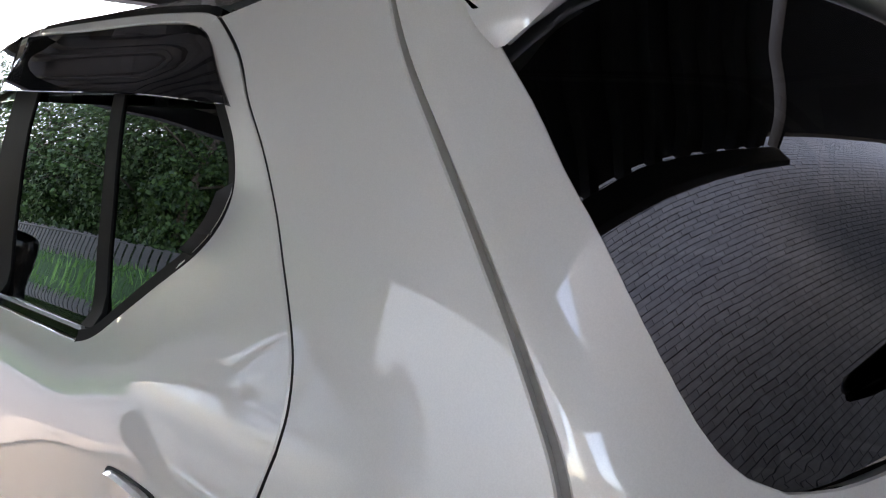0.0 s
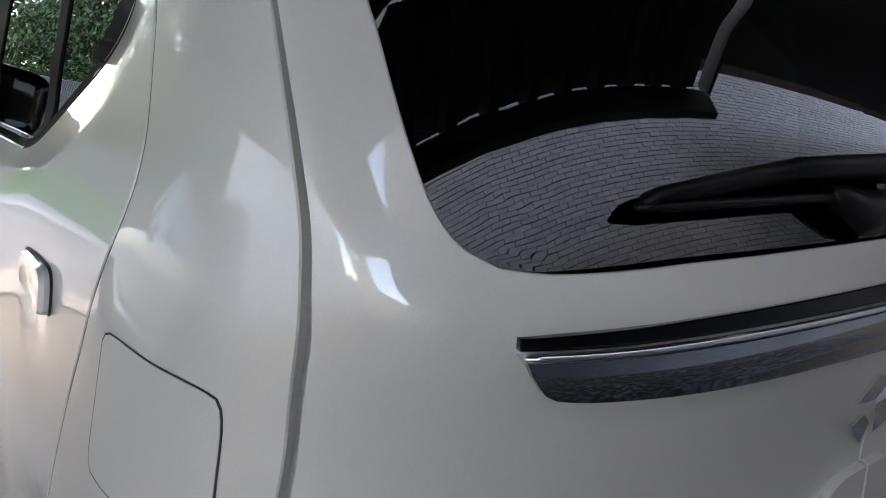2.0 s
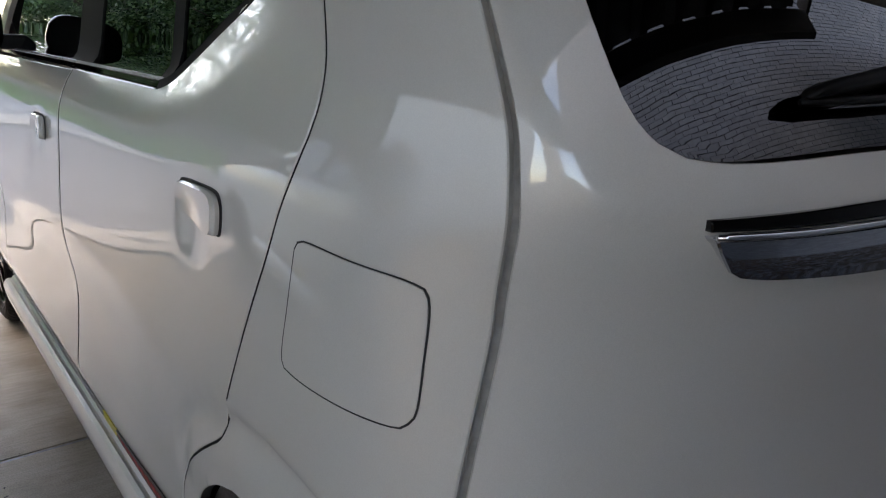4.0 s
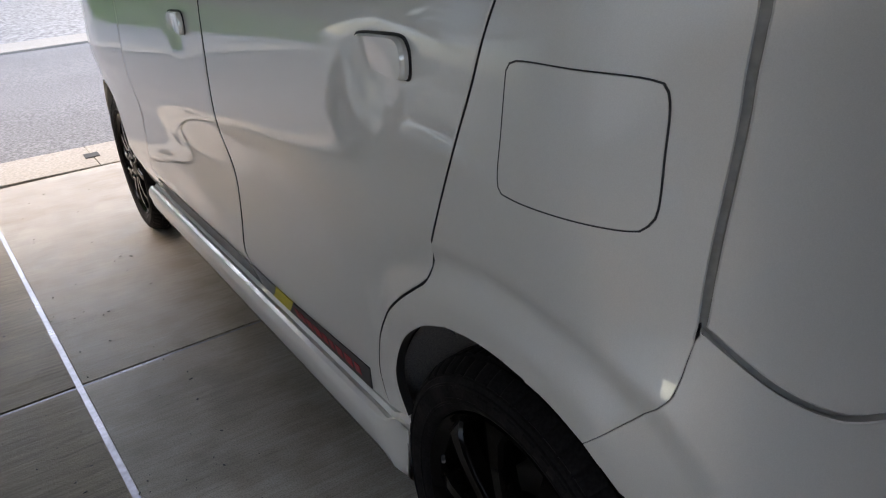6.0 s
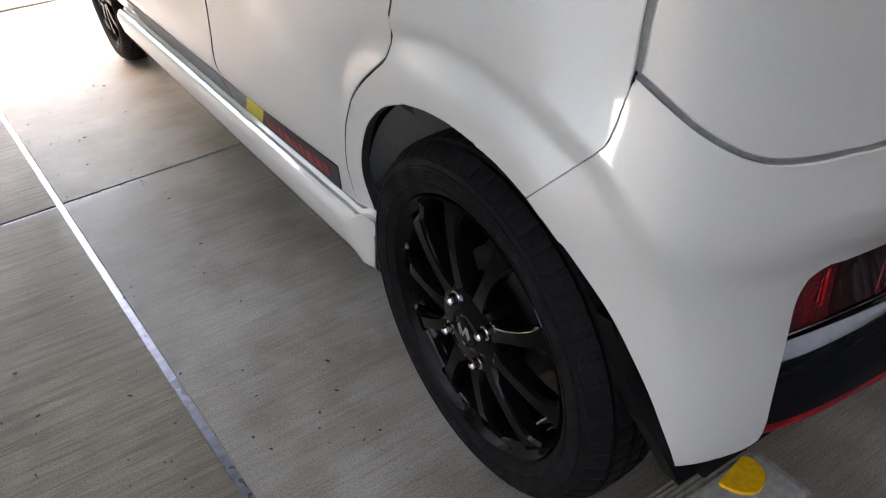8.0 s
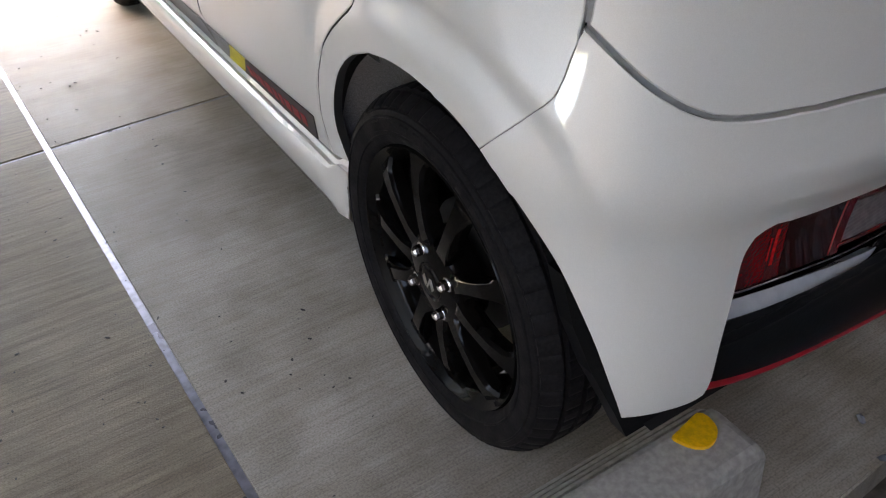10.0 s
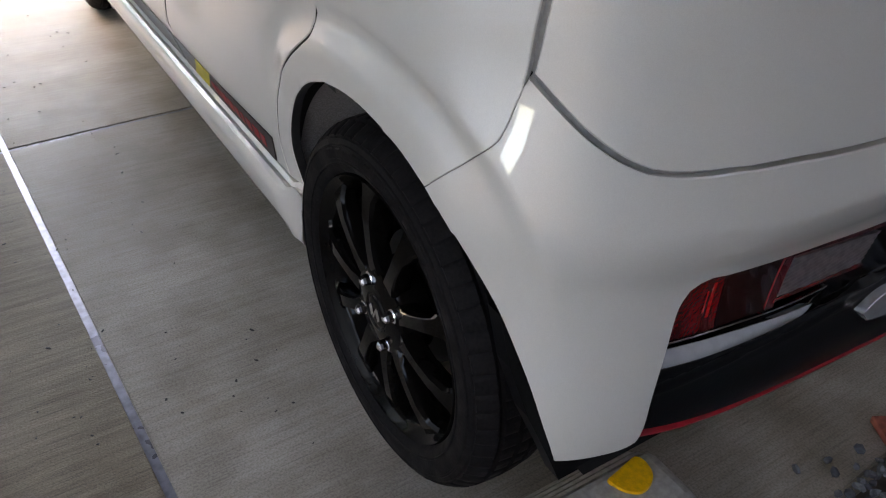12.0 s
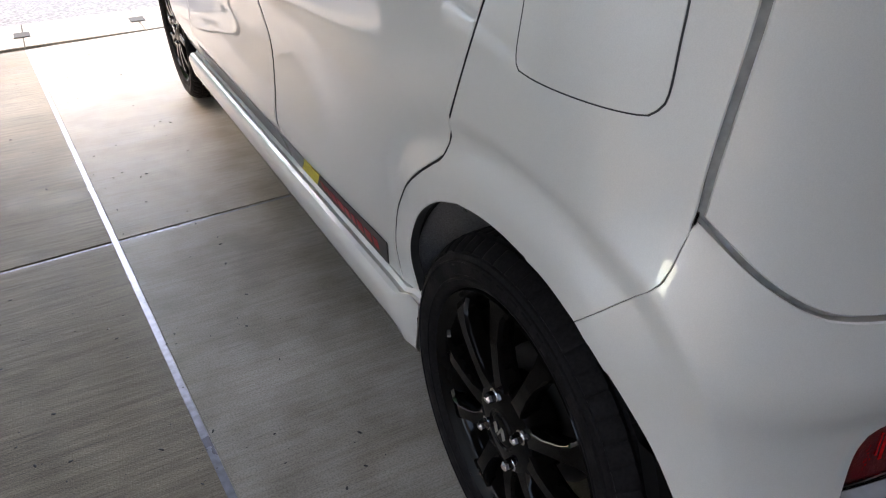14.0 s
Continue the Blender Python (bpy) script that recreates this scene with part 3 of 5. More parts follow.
def flank(car, mirror):
    """Doors, quarter, wing, windows and trim of one side."""
    mk = dict(mirror=mirror)
    def steps(a, b):
        return np.array([a + (b - a) * k for k in [0.0] + list(np.linspace(.09, 1, 22))])
    # quarter panel
    up = crv(DOOR_UP, 60)
    mid = crv(DOOR_MID, 44)
    left = np.vstack([up, mid[1:], crv([DOOR_MID[-1], ARCH_REAR[0]], 14)[1:]])
    right = crv(GATE_UP + GATE_LOW[1:] + SEAM_LINE[1:], len(left) - 1)
    q1 = coons(crv([DOOR_UP[0], GATE_UP[0]], 48), crv(ARCH_REAR, 48), left, right)
    q2 = strip(DOOR_LOW, ARCH_FRONT, 14, 44)
    panel("quarter_panel", [q1, q2], PAINT, car, lip=GAP_SHADE_DIRT, depth=.016, gap=seam_gap, **mk)
    # rear door
    lc = crv([(.441, 1.038), (.45, .70), (.50, .318)], 40)
    pa = loft(crv([(.955, 1.038), (.945, .80), (.928, .60), (.928, .50), (.950, .40), (.962, .318)], 40), lc, 26)
    pb = steps(lc, crv(DOOR_MID + DOOR_LOW[1:], 40))
    # both edges of the strip above start where the lower door ends
    pc = steps(crv(WIN_EDGE, 44), crv(DOOR_UP[::-1], 44))
    panel("rear_door", [pa, pb, pc], PAINT, car, lip=GAP_SHADE_DIRT, **mk)
    frame_lo = [(.24, 1.376), (.303, 1.398), (.447, 1.419), (.681, 1.446), (.955, 1.483)]
    frame_hi = [(.222, 1.394), (.25, 1.404), (.312, 1.415), (.456, 1.436), (.788, 1.476), (.955, 1.494)]
    panel("door_frame", [strip(frame_lo, frame_hi, 3, 24)], PAINT, car, **mk)
    seal = crv(frame_hi, 40)
    panel("roof_seal", [loft(seal - np.array([0, .004]), seal + np.array([0, .008]), 2)], BLACK_MATT, car, "black roof seal", d=-.003, gap=0, **mk)
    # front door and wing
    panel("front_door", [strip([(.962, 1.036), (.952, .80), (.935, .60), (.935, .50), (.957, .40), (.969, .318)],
                               [(1.845, 1.03), (1.85, .80), (1.85, .60), (1.85, .50), (1.845, .40), (1.84, .318)], 24, 36)], PAINT, car, lip=GAP_SHADE_DIRT, **mk)
    panel("front_pillar", [strip([(.962, 1.484), (1.35, 1.46), (1.62, 1.34), (1.86, 1.17), (2.0, 1.05)], [(.962, 1.496), (1.38, 1.48), (1.68, 1.36), (1.95, 1.18), (2.12, 1.04)], 3, 30)], PAINT, car, **mk)
    zb = [(1.852, .318), (2.10, .318)] + [(2.50 - .345 * math.cos(a), .275 + .345 * math.sin(a)) for a in np.linspace(.2, math.pi - .2, 12)] + [(2.86, .30), (2.98, .30)]
    panel("front_wing", [strip([(1.852, 1.03), (2.2, 1.0), (2.5, .95), (2.98, .80)], zb, 14, 60)], PAINT, car, **mk)
    # window glass, rubber, divider and visor
    edge_ = crv(WIN_EDGE, 60)
    bm = bmesh.new()
    sheet = loft(crv([(.93, 1.030), (.93, 1.476)], 60), inset(edge_, -.003), 24)
    vs = [[bm.verts.new(((1 if mirror else -1) * (spline(ZW, z) - .0070), p, z)) for p, z in row] for row in sheet]
    for ra, rb in zip(vs, vs[1:]):
        for k in range(60):
            q = (ra[k], ra[k + 1], rb[k + 1], rb[k])
            bm.faces.new(q[::-1] if mirror else q)
    bm.normal_update()
    if sum(f.normal.x for f in bm.faces) * (1 if mirror else -1) < 0:
        bmesh.ops.reverse_faces(bm, faces=bm.faces)
    part("rear_door_glass", bm, GLASS_DARK, car, "dark privacy glass")
    panel("window_rubber", [loft(inset(edge_, .004), inset(edge_, -.011), 3)], BLACK_MATT, car, "black rubber window seal", d=.0005, gap=0, depth=.018, edge=.002, **mk)
    shut = crv(DOOR_UP + DOOR_MID[1:] + DOOR_LOW[1:], 120)
    panel("door_weatherstrip", [loft(inset(shut, -.012), inset(shut, .012), 4)], UNDERBODY, car, "black weatherstrip in the door gap", d=-.011, gap=0, depth=.002, edge=.0005, **mk)
    panel("belt_moulding", [strip([(.955, 1.053), (.44, 1.053)], [(.955, 1.0475), (.44, 1.0475)], 2, 20)], SATIN_SILVER, car, "bright belt moulding", d=0, gap=0, edge=.0015, **mk)
    panel("belt_rubber", [strip([(.955, 1.0475), (.44, 1.0475)], [(.955, 1.038), (.44, 1.038)], 2, 20)], GLOSS_BLACK, car, "black belt rubber", d=-.0015, gap=0, edge=.002, **mk)
    panel("belt_moulding", [strip([(1.83, 1.051), (.97, 1.053)], [(1.83, 1.0455), (.97, 1.0475)], 2, 20)], SATIN_SILVER, car, d=0, gap=0, edge=.0015, **mk)
    panel("belt_rubber", [strip([(1.83, 1.0455), (.97, 1.0475)], [(1.83, 1.036), (.97, 1.038)], 2, 20)], GLOSS_BLACK, car, d=-.0015, gap=0, edge=.002, **mk)
    panel("window_divider", [strip([(.459, 1.050), (.470, 1.20), (.507, 1.42)], [(.414, 1.054), (.428, 1.20), (.464, 1.415)], 3, 20)], BLACK_MATT, car, "matt black window divider", d=-.004, gap=0, **mk)
    panel("centre_pillar_trim", [strip([(1.03, 1.045), (1.02, 1.484)], [(.86, 1.045), (.875, 1.474)], 6, 20)], BLACK_MATT, car, "black pillar trim", d=-.004, gap=0, **mk)
    panel("front_door_glass", [strip([(1.00, 1.046), (1.01, 1.24), (1.02, 1.480)], [(1.80, 1.046), (1.72, 1.19), (1.45, 1.42)], 16, 20)], GLASS_FRONT, car, d=-.012, gap=0, depth=.004, **mk)
    vis_lo = [(.136, 1.293), (.153, 1.296), (.38, 1.321), (.74, 1.356), (1.02, 1.384)]
    vis_hi = [(.214, 1.362), (.253, 1.385), (.303, 1.397), (.447, 1.418), (.681, 1.445), (1.02, 1.488)]
    n = 40
    vg = loft(crv(vis_lo, n), crv(vis_hi, n), 8)
    panel("window_visor", [vg], SMOKE, car, "smoked acrylic rain visor", d=lambda p, z: .003 + .018 * sstep(1.37 + .12 * (p - .2), 1.30 + .1 * (p - .2), z) * sstep(.12, .34, p), gap=0, depth=.003, **mk)
    panel("window_visor", [strip([(1.03, 1.385), (1.4, 1.39)], [(1.03, 1.486), (1.4, 1.45)], 4, 20)], SMOKE, car, d=.012, gap=0, depth=.003, **mk)
    # decal along the door feet
    for a, b, a2, b2, mat, lab in ((.374, .694, .414, .795, STRIPE_DARK, "dark decal stripe"), (.696, .790, .797, .895, STRIPE_YELLOW, "slanted yellow decal block"), (.792, .950, .897, .952, STRIPE_GREY, "grey decal stripe"), (.976, 1.83, .976, 1.83, STRIPE_GREY, "grey decal stripe")):
        panel("door_decal", [strip([(b, .391), (a, .391)], [(b2, .3225), (a2, .3225)], 12, 40)], mat, car, lab, d=.0022, gap=0, depth=.0015, edge=.0004, **mk)
    # illegible lettering, as bars
    bar = .428
    for k in range(9):
        w = (.022, .03, .026, .018)[k % 4]
        panel("decal_bar", [strip([(bar + w, .368), (bar, .368)], [(bar + w + .012, .340), (bar + .012, .340)], 5, 4)], STRIPE_RED, car, "red decal bar", d=.0030, gap=0, depth=.0006, edge=.0003, **mk)
        bar += w + .010
    # fuel lid only on the left
    if not mirror:
        out = [(-.045, .927), (-.056, .937), (-.112, .935), (-.169, .931), (-.182, .917), (-.1855, .866), (-.1865, .826), (-.182, .811), (-.170, .803), (-.118, .802), (-.057, .806), (-.041, .817), (-.043, .87)]
        c = np.mean(out, 0)
        ring = crv([c + (np.array(q) - c) for q in out + out[:1]], 64)
        seam = crv([c + (np.array(q) - c) * 1.013 for q in out + out[:1]], 64)
        mid_ = crv([c + (np.array(q) - c) * 0.25 for q in out + out[:1]], 64)
        # ring on the unbroken panel paints the shade of the lid gap
        panel("fuel_lid_seam", [loft(seam, ring * .06 + seam * .94 - (seam - ring) * 1.6, 2)], GAP_SHADE_DIRT, car, "near-black ring painted as the shade of the lid gap", d=.0009, gap=0, depth=.0006, edge=.0003)
        core = crv([c + (np.array(q) - c) * 0.0005 for q in out + out[:1]], 64)
        panel("fuel_lid", [loft(ring, core, 14)], PAINT, car, "rounded square fuel lid", d=.0012, gap=.0006, depth=.001, edge=.0010)
    # handles: a rounded flap over a near-black sheet that paints its shadow gap
    for y, z in ((.186, .920), (1.150, .906)):
        out = [(.066, .012), (.055, .021), (.0, .024), (-.052, .024), (-.068, .014), (-.072, -.002), (-.070, -.018), (-.060, -.022), (.0, -.020), (.058, -.018), (.066, -.010), (.068, .0)]
        ring = crv([(y + a, z + c) for a, c in out + out[:1]], 56)
        seam = crv([(y + a * 1.05, z + c * 1.10 + .001) for a, c in out + out[:1]], 56)
        core = crv([(y + a * .0005, z + c * .0005) for a, c in out + out[:1]], 56)
        panel("handle_slot", [loft(seam, core, 6)], GAP_SHADE_DIRT, car, "near-black sheet painted as the handle's shadow gap", d=.0008, gap=0, depth=.0005, edge=.0004, **mk)
        panel("door_handle", [loft(ring, core, 10)], PAINT, car, "white flap door handle",
              d=lambda p, q, y=y: .008 + .004 * sstep(.08, -.07, p - y), gap=0, depth=.010, edge=.0060, **mk)
    # side skirt
    prof = [(-.676, .318), (-.694, .316), (-.699, .309), (-.703, .309), (-.708, .311), (-.716, .307), (-.7225, .297), (-.7245, .285), (-.716, .240), (-.704, .207), (-.692, .196), (-.62, .192)]
    bm = bmesh.new()
    rows = []
    for k in range(61):
        yy = .256 + (2.05 - .256) * (k / 60) ** 1.25
        lift = .026 * sstep(.345, .285, yy)
        out_ = -.004 * sstep(.40, .28, yy)
        row = []
        for i, (px, pz) in enumerate(prof):
            e_ = sstep(.370, .285, yy) if 2 < i < 10 else 0
            row.append(bm.verts.new(((px + out_) * (1 - e_) - .7120 * e_, yy + (.028 * (.32 - pz) / .13 if k == 0 else 0), pz + lift * max(0, (pz - .24) / .08) + .024 * sstep(.36, .27, yy) * max(0, (.30 - pz) / .10))))
        rows.append(row)
    for ra, rb in zip(rows, rows[1:]):
        for i in range(len(prof) - 1):
            bm.faces.new((ra[i], ra[i + 1], rb[i + 1], rb[i]))
    bm.faces.new(rows[0][::-1])
    bmesh.ops.recalc_face_normals(bm, faces=bm.faces)
    for e in bm.edges:
        if len(e.link_faces) == 2 and e.calc_face_angle(0) > 0.5:
            e.smooth = False
    if mirror:
        for v in bm.verts:
            v.co.x = -v.co.x
        bmesh.ops.reverse_faces(bm, faces=bm.faces)
    part("side_skirt", bm, PAINT, car, "white side skirt with a ledge")
    # bumper half
    top = np.vstack([crv(SEAM_LINE[::-1], 30), crv(GATE_BOT_A, 30)[1:]])
    bot = crv(BUMP_BOT, 60)
    lf = crv(ARCH_BUMP, 72)
    rt = np.vstack([crv([GATE_BOT_A[-1], BUMP_IN[0]], 28), crv(BUMP_IN, 44)[1:]])
    b2 = loft(crv(GATE_BOT_B, 40), crv(BUMP_TOP, 40), 28)
    panel("rear_bumper", [coons(top, bot, lf, rt), b2], PAINT, car, "white rear bumper", gap=seam_gap, depth=.028, **mk)
    # lamp, trim bar and valance under the bumper
    panel("lamp_housing", [strip([(-.336, .506), (-.40, .512), (-.50, .503), (MID, .495)], [(-.318, .360), (-.40, .355), (-.50, .350), (MID, .350)], 12, 30)], GLOSS_BLACK, car, "black lamp recess", d=-.036, gap=0, **mk)
    panel("tail_lamp", [strip([(-.340, .494), (-.350, .503), (-.378, .503)], [(-.331, .424), (-.345, .423), (-.376, .421)], 10, 14)], LENS_RED, car, "red tail lamp lens", d=-.020, gap=.0005, edge=.003, **mk)
    panel("lamp_dark_lens", [strip([(-.378, .503), (-.405, .501), (-.429, .498)], [(-.376, .421), (-.400, .419), (-.419, .416)], 10, 14)], LENS_DEEP, car, "very dark red lamp lens", d=-.021, gap=.0003, **mk)
    panel("lamp_frame", [strip([(-.429, .498), (-.439, .497)], [(-.419, .416), (-.429, .415)], 10, 4)], LENS_DARKRED, car, "red frame of the clear lens", d=-.020, gap=.0003, **mk)
    # two thin bright strips paint the glints in the lens
    for a, w, z0, z1 in ((-.3640, .0016, .450, .478), (-.3685, .0022, .442, .486)):
        panel("lamp_reflector", [strip([(a, z1), (a - w, z1)], [(a + .002, z0), (a + .002 - w, z0)], 3, 2)], LENS_GLINT, car, "bright red strip painted as a glint in the lens", d=-.0192, gap=0, depth=.0006, edge=.0004, **mk)
    panel("lamp_upper_band", [strip([(-.438, .497), (-.50, .490), (-.58, .482)], [(-.4365, .482), (-.50, .472), (-.575, .462)], 3, 20)], LENS_DARKRED, car, "dark red lamp edge", d=-.020, gap=0, **mk)
    panel("reversing_lens", [strip([(-.437, .479), (-.49, .470), (-.545, .460)], [(-.429, .428), (-.48, .424), (-.530, .420)], 40, 24)], LENS_CLEAR, car, "ribbed smoky reversing lens",
          d=lambda p, z: -.021 + .0007 * math.sin((z + .25 * (p + .43)) * 1100), gap=.001, **mk)
    panel("lens_frame", [strip([(-.428, .428), (-.48, .424), (-.530, .420)], [(-.427, .424), (-.48, .420), (-.532, .416)], 2, 20)], LENS_RED, car, "thin red lens rim", d=-.019, gap=0, edge=.001, **mk)
    panel("lamp_lower_edge", [strip([(-.331, .422), (-.387, .418), (-.441, .411), (-.488, .411)], [(-.331, .4195), (-.387, .4155), (-.441, .4085), (-.488, .4085)], 2, 24)], CHROME, car, "thin bright lamp edge", d=-.020, gap=0, edge=.0006, **mk)
    panel("trim_bar", [strip([(-.333, .410), (-.389, .405), (-.440, .399), (-.472, .396)], [(-.328, .391), (-.389, .385), (-.438, .379), (-.459, .380)], 10, 24)], SATIN_SILVER, car, "satin silver bumper trim bar",
          d=lambda p, z: -.026 + .010 * math.sin(max(0, min(1, (z - .372) / .036)) * math.pi), gap=.0005, **mk)
    panel("trim_bar_tip", [strip([(-.474, .398), (-.488, .406)], [(-.460, .376), (-.486, .380)], 4, 6)], GLOSS_BLACK, car, "dark end of the trim bar", d=-.022, gap=.0005, **mk)
    panel("valance", [strip([(-.316, .386), (-.40, .374), (-.50, .366), (MID, .366)], [(-.316, .292), (-.40, .262), (-.50, .234), (MID, .200)], 30, 30)], VALANCE, car, "dark ribbed rear valance",
          d=lambda p, z: -.030 + .005 * sstep(.6, 1, math.sin((z + .1 * p) * 330)) * sstep(.33, .36, z) + .008 * sstep(.33, .25, z), gap=0, **mk)
    panel("valance_pinstripe", [strip([(-.316, .292), (-.40, .262), (-.50, .234), (MID, .200)], [(-.316, .2885), (-.40, .2585), (-.50, .2300), (MID, .1955)], 2, 30)], RED_PLASTIC, car, "thin red pinstripe", d=-.018, gap=0, depth=.02, edge=.001, **mk)
    panel("plate_trim", [strip([(-.548, .330), (-.580, .350), (MID, .352)], [(-.560, .310), (-.60, .298), (MID, .296)], 5, 12)], SATIN_SILVER, car, "silver lower trim piece", d=-.014, gap=.0005, **mk)


def tailgate(car):
    for mirror in (False, True):
        mk = dict(mirror=mirror)
        cut = np.vstack([crv(GATE_UP, 40), crv(GATE_LOW, 36)[1:], crv(GATE_BOT_A, 12)[1:], crv(GATE_BOT_B, 30)[1:]])
        cut = inset(cut, -np.interp(np.arange(len(cut)), (0, 72, 82, 200), (.0042, .0042, .0030, .0028))[:, None])
        up_, low_, ba_, bb_ = cut[:41], cut[40:77], cut[76:89], cut[88:]
        ts = crv([up_[-1], GLASS_L[-1]], 12)
        t1 = coons(crv([up_[0], GLASS_L[0]], 12), ts, up_, crv(GLASS_L, 40))
        mid_line = crv([GLASS_L[-1], (-.305, .85), ba_[-1]], 36)
        t2 = coons(ts, ba_, low_, mid_line)
        t3 = coons(crv(GLASS_B, 30), bb_, mid_line, crv([(MID, 1.05), bb_[-1]], 36))
        rim = np.vstack([crv(GLASS_L, 60), crv(GLASS_B, 60)])

        def bevel(p, z):
            """The skin turns in towards the glass along a crease."""
            if z < 1.0:
                return 0.0
            dist = math.sqrt(float(np.min(np.sum((rim - (p, z)) ** 2, axis=1))))
            return -.0075 + .0115 * dist / .048 if dist < .048 else .004 * max(0.0, 1 - (dist - .048) / .07)
        panel("tailgate_skin", [t1, t2, t3], PAINT, car, "white tailgate panel", d=bevel, gap=.0004, edge=.0030, depth=.020, **mk)
        # the jamb is body white; its shade is put into this grey
        jam = crv(GATE_UP + GATE_LOW[1:], 60)
        sh = np.array([.012, 0.0])
        panel("gate_seal", [loft(jam - sh, jam + sh, 8)], JAMB_SHADE, car, "gate jamb with its shade painted in as grey", d=-.014, gap=0, depth=.003, **mk)
        jam = crv(GATE_BOT_A + GATE_BOT_B[1:], 60)
        sh = np.array([0.0, .013])
        panel("gate_seal", [loft(jam - sh, jam + sh, 8)], JAMB_SHADE, car, d=-.014, gap=0, depth=.003, **mk)
        gg = coons(crv([GLASS_L[0], (MID, 1.52)], 30), crv(GLASS_B, 30), crv(GLASS_L, 34), crv([(MID, 1.52), (MID, 1.05)], 34))
        bm = bmesh.new()
        vs = []
        for row in gg:
            vs.append([])
            for p, z in row:
                p2, z2 = (p + .009 - .008 * sstep(1.24, 1.32, z) if p > -.33 else p), (z - .003 if z < 1.07 else z)
                q = skin(p2, z2)
                s_ = min(1.05, abs(q.x) / .60)
                y = -.406 + .50 * (z2 - 1.05) + (.058 + .13 * (z2 - 1.06)) * (.45 * s_ ** 2 + .55 * s_ ** 4) + .017 + .006 * sstep(1.24, 1.32, z)
                vs[-1].append(bm.verts.new((q.x, y, z2)))
        for j in range(len(vs) - 1):
            for i in range(len(vs[0]) - 1):
                bm.faces.new((vs[j][i], vs[j + 1][i], vs[j + 1][i + 1], vs[j][i + 1]))
        if mirror:
            for v in bm.verts:
                v.co.x = -v.co.x
            bmesh.ops.reverse_faces(bm, faces=bm.faces)
        part("rear_glass", bm, GLASS_DARK, car, "dark privacy rear glass")
        # garnish above the plate
        top = [(-.314, 1.002), (-.363, 1.005), (-.432, 1.008), (-.594, 1.009), (MID, 1.009)]
        c1 = [(-.3145, .994), (-.364, .9945), (-.434, .9955), (-.592, .994), (MID, .994)]
        c2 = [(-.315, .990), (-.364, .990), (-.434, .990), (-.592, .988), (MID, .988)]
        bot = [(-.3185, .981), (-.330, .963), (-.345, .957), (-.374, .953), (-.447, .947), (-.626, .937), (MID, .936)]
        panel("garnish_cap", [strip(top, c1, 3, 40)], GLOSS_BLACK, car, "gloss black garnish cap", d=.010, gap=0, depth=.014, edge=.002, **mk)
        bm = bmesh.new()
        line = (crv(c1, 40) + crv(c2, 40)) / 2
        tube(bm, [skin(p, z, .0165) for p, z in line], [.0026] + [.0034] * 40, 10)
        if mirror:
            for v in bm.verts:
                v.co.x = -v.co.x
            bmesh.ops.reverse_faces(bm, faces=bm.faces)
        part("garnish_chrome_line", bm, CHROME, car, "chrome garnish line")
        panel("garnish", [strip(c2, bot, 8, 40)], DARK_CHROME, car, "dark chrome tailgate garnish", d=lambda p, z: .008 + .008 * sstep(.94, .985, z), gap=0, depth=.02, edge=.003, **mk)
    # spoiler over the rear glass: a rounded trailing edge, fuller towards the middle
    tips = crv([(-.598, -.180, 1.320), (-.592, -.188, 1.308), (-.570, -.192, 1.322), (-.534, -.196, 1.343), (-.48, -.210, 1.388), (-.35, -.228, 1.440), (0, -.240, 1.480)], 30)
    tips = np.vstack([tips, tips[::-1][1:] * np.array([-1, 1, 1])])
    bm = bmesh.new()
    rows = []
    for k, (x, yt, zt) in enumerate(tips):
        e = min(k, len(tips) - 1 - k)
        r = .013 * min(1, .35 + e * .22)
        k_ = min(1, e / 9)
        prof = [(.09 + .11 * k_, .056 + .029 * k_), (.07 + .03 * k_, .050 + .012 * k_), (.05, .040)] + [(r - r * math.sin(a), r + r * math.cos(a)) for a in np.linspace(-.3, math.pi, 10)] + [(.03, .024), (.08, .085)]
        rows.append([bm.verts.new((x * (1 - .10 * max(0, a - .012)), yt + a, zt + b_)) for a, b_ in prof])
    for ra, rb in zip(rows, rows[1:]):
        for i in range(len(prof) - 1):
            bm.faces.new((ra[i], ra[i + 1], rb[i + 1], rb[i]))
    bm.faces.new(rows[0]), bm.faces.new(rows[-1][::-1])
    bmesh.ops.recalc_face_normals(bm, faces=bm.faces)
    part("roof_spoiler", bm, PAINT, car, "white roof spoiler")
    for sx in (1, -1):
        a_ = crv([(-.598, -.180, 1.307), (-.599, -.163, 1.324), (-.596, -.148, 1.345), (-.594, -.130, 1.378), (-.588, -.112, 1.410)], 16)
        b_ = crv([(-.597, -.187, 1.308), (-.587, -.204, 1.323), (-.562, -.206, 1.343), (-.520, -.208, 1.372), (-.470, -.214, 1.402)], 16)
        bm = bmesh.new()
        rows = []
        for k in range(17):
            f = min(1, k / 5)
            rows.append([bm.verts.new(Vector((sx * c[0], c[1], c[2]))) for c in
                         [a_[k] + (b_[k] - a_[k]) * t + np.array((-.45, -.55, .35)) * .020 * f * math.sin(math.pi * t) for t in np.linspace(0, 1, 9)]])
        for ra, rb in zip(rows, rows[1:]):
            for k in range(8):
                q = (ra[k], ra[k + 1], rb[k + 1], rb[k])
                bm.faces.new(q if sx > 0 else q[::-1])
        bmesh.ops.recalc_face_normals(bm, faces=bm.faces)
        part("spoiler_end", bm, PAINT, car, "rounded white spoiler end")
    # wiper
    def on(x, z, d):
        s_ = abs(x) / .60
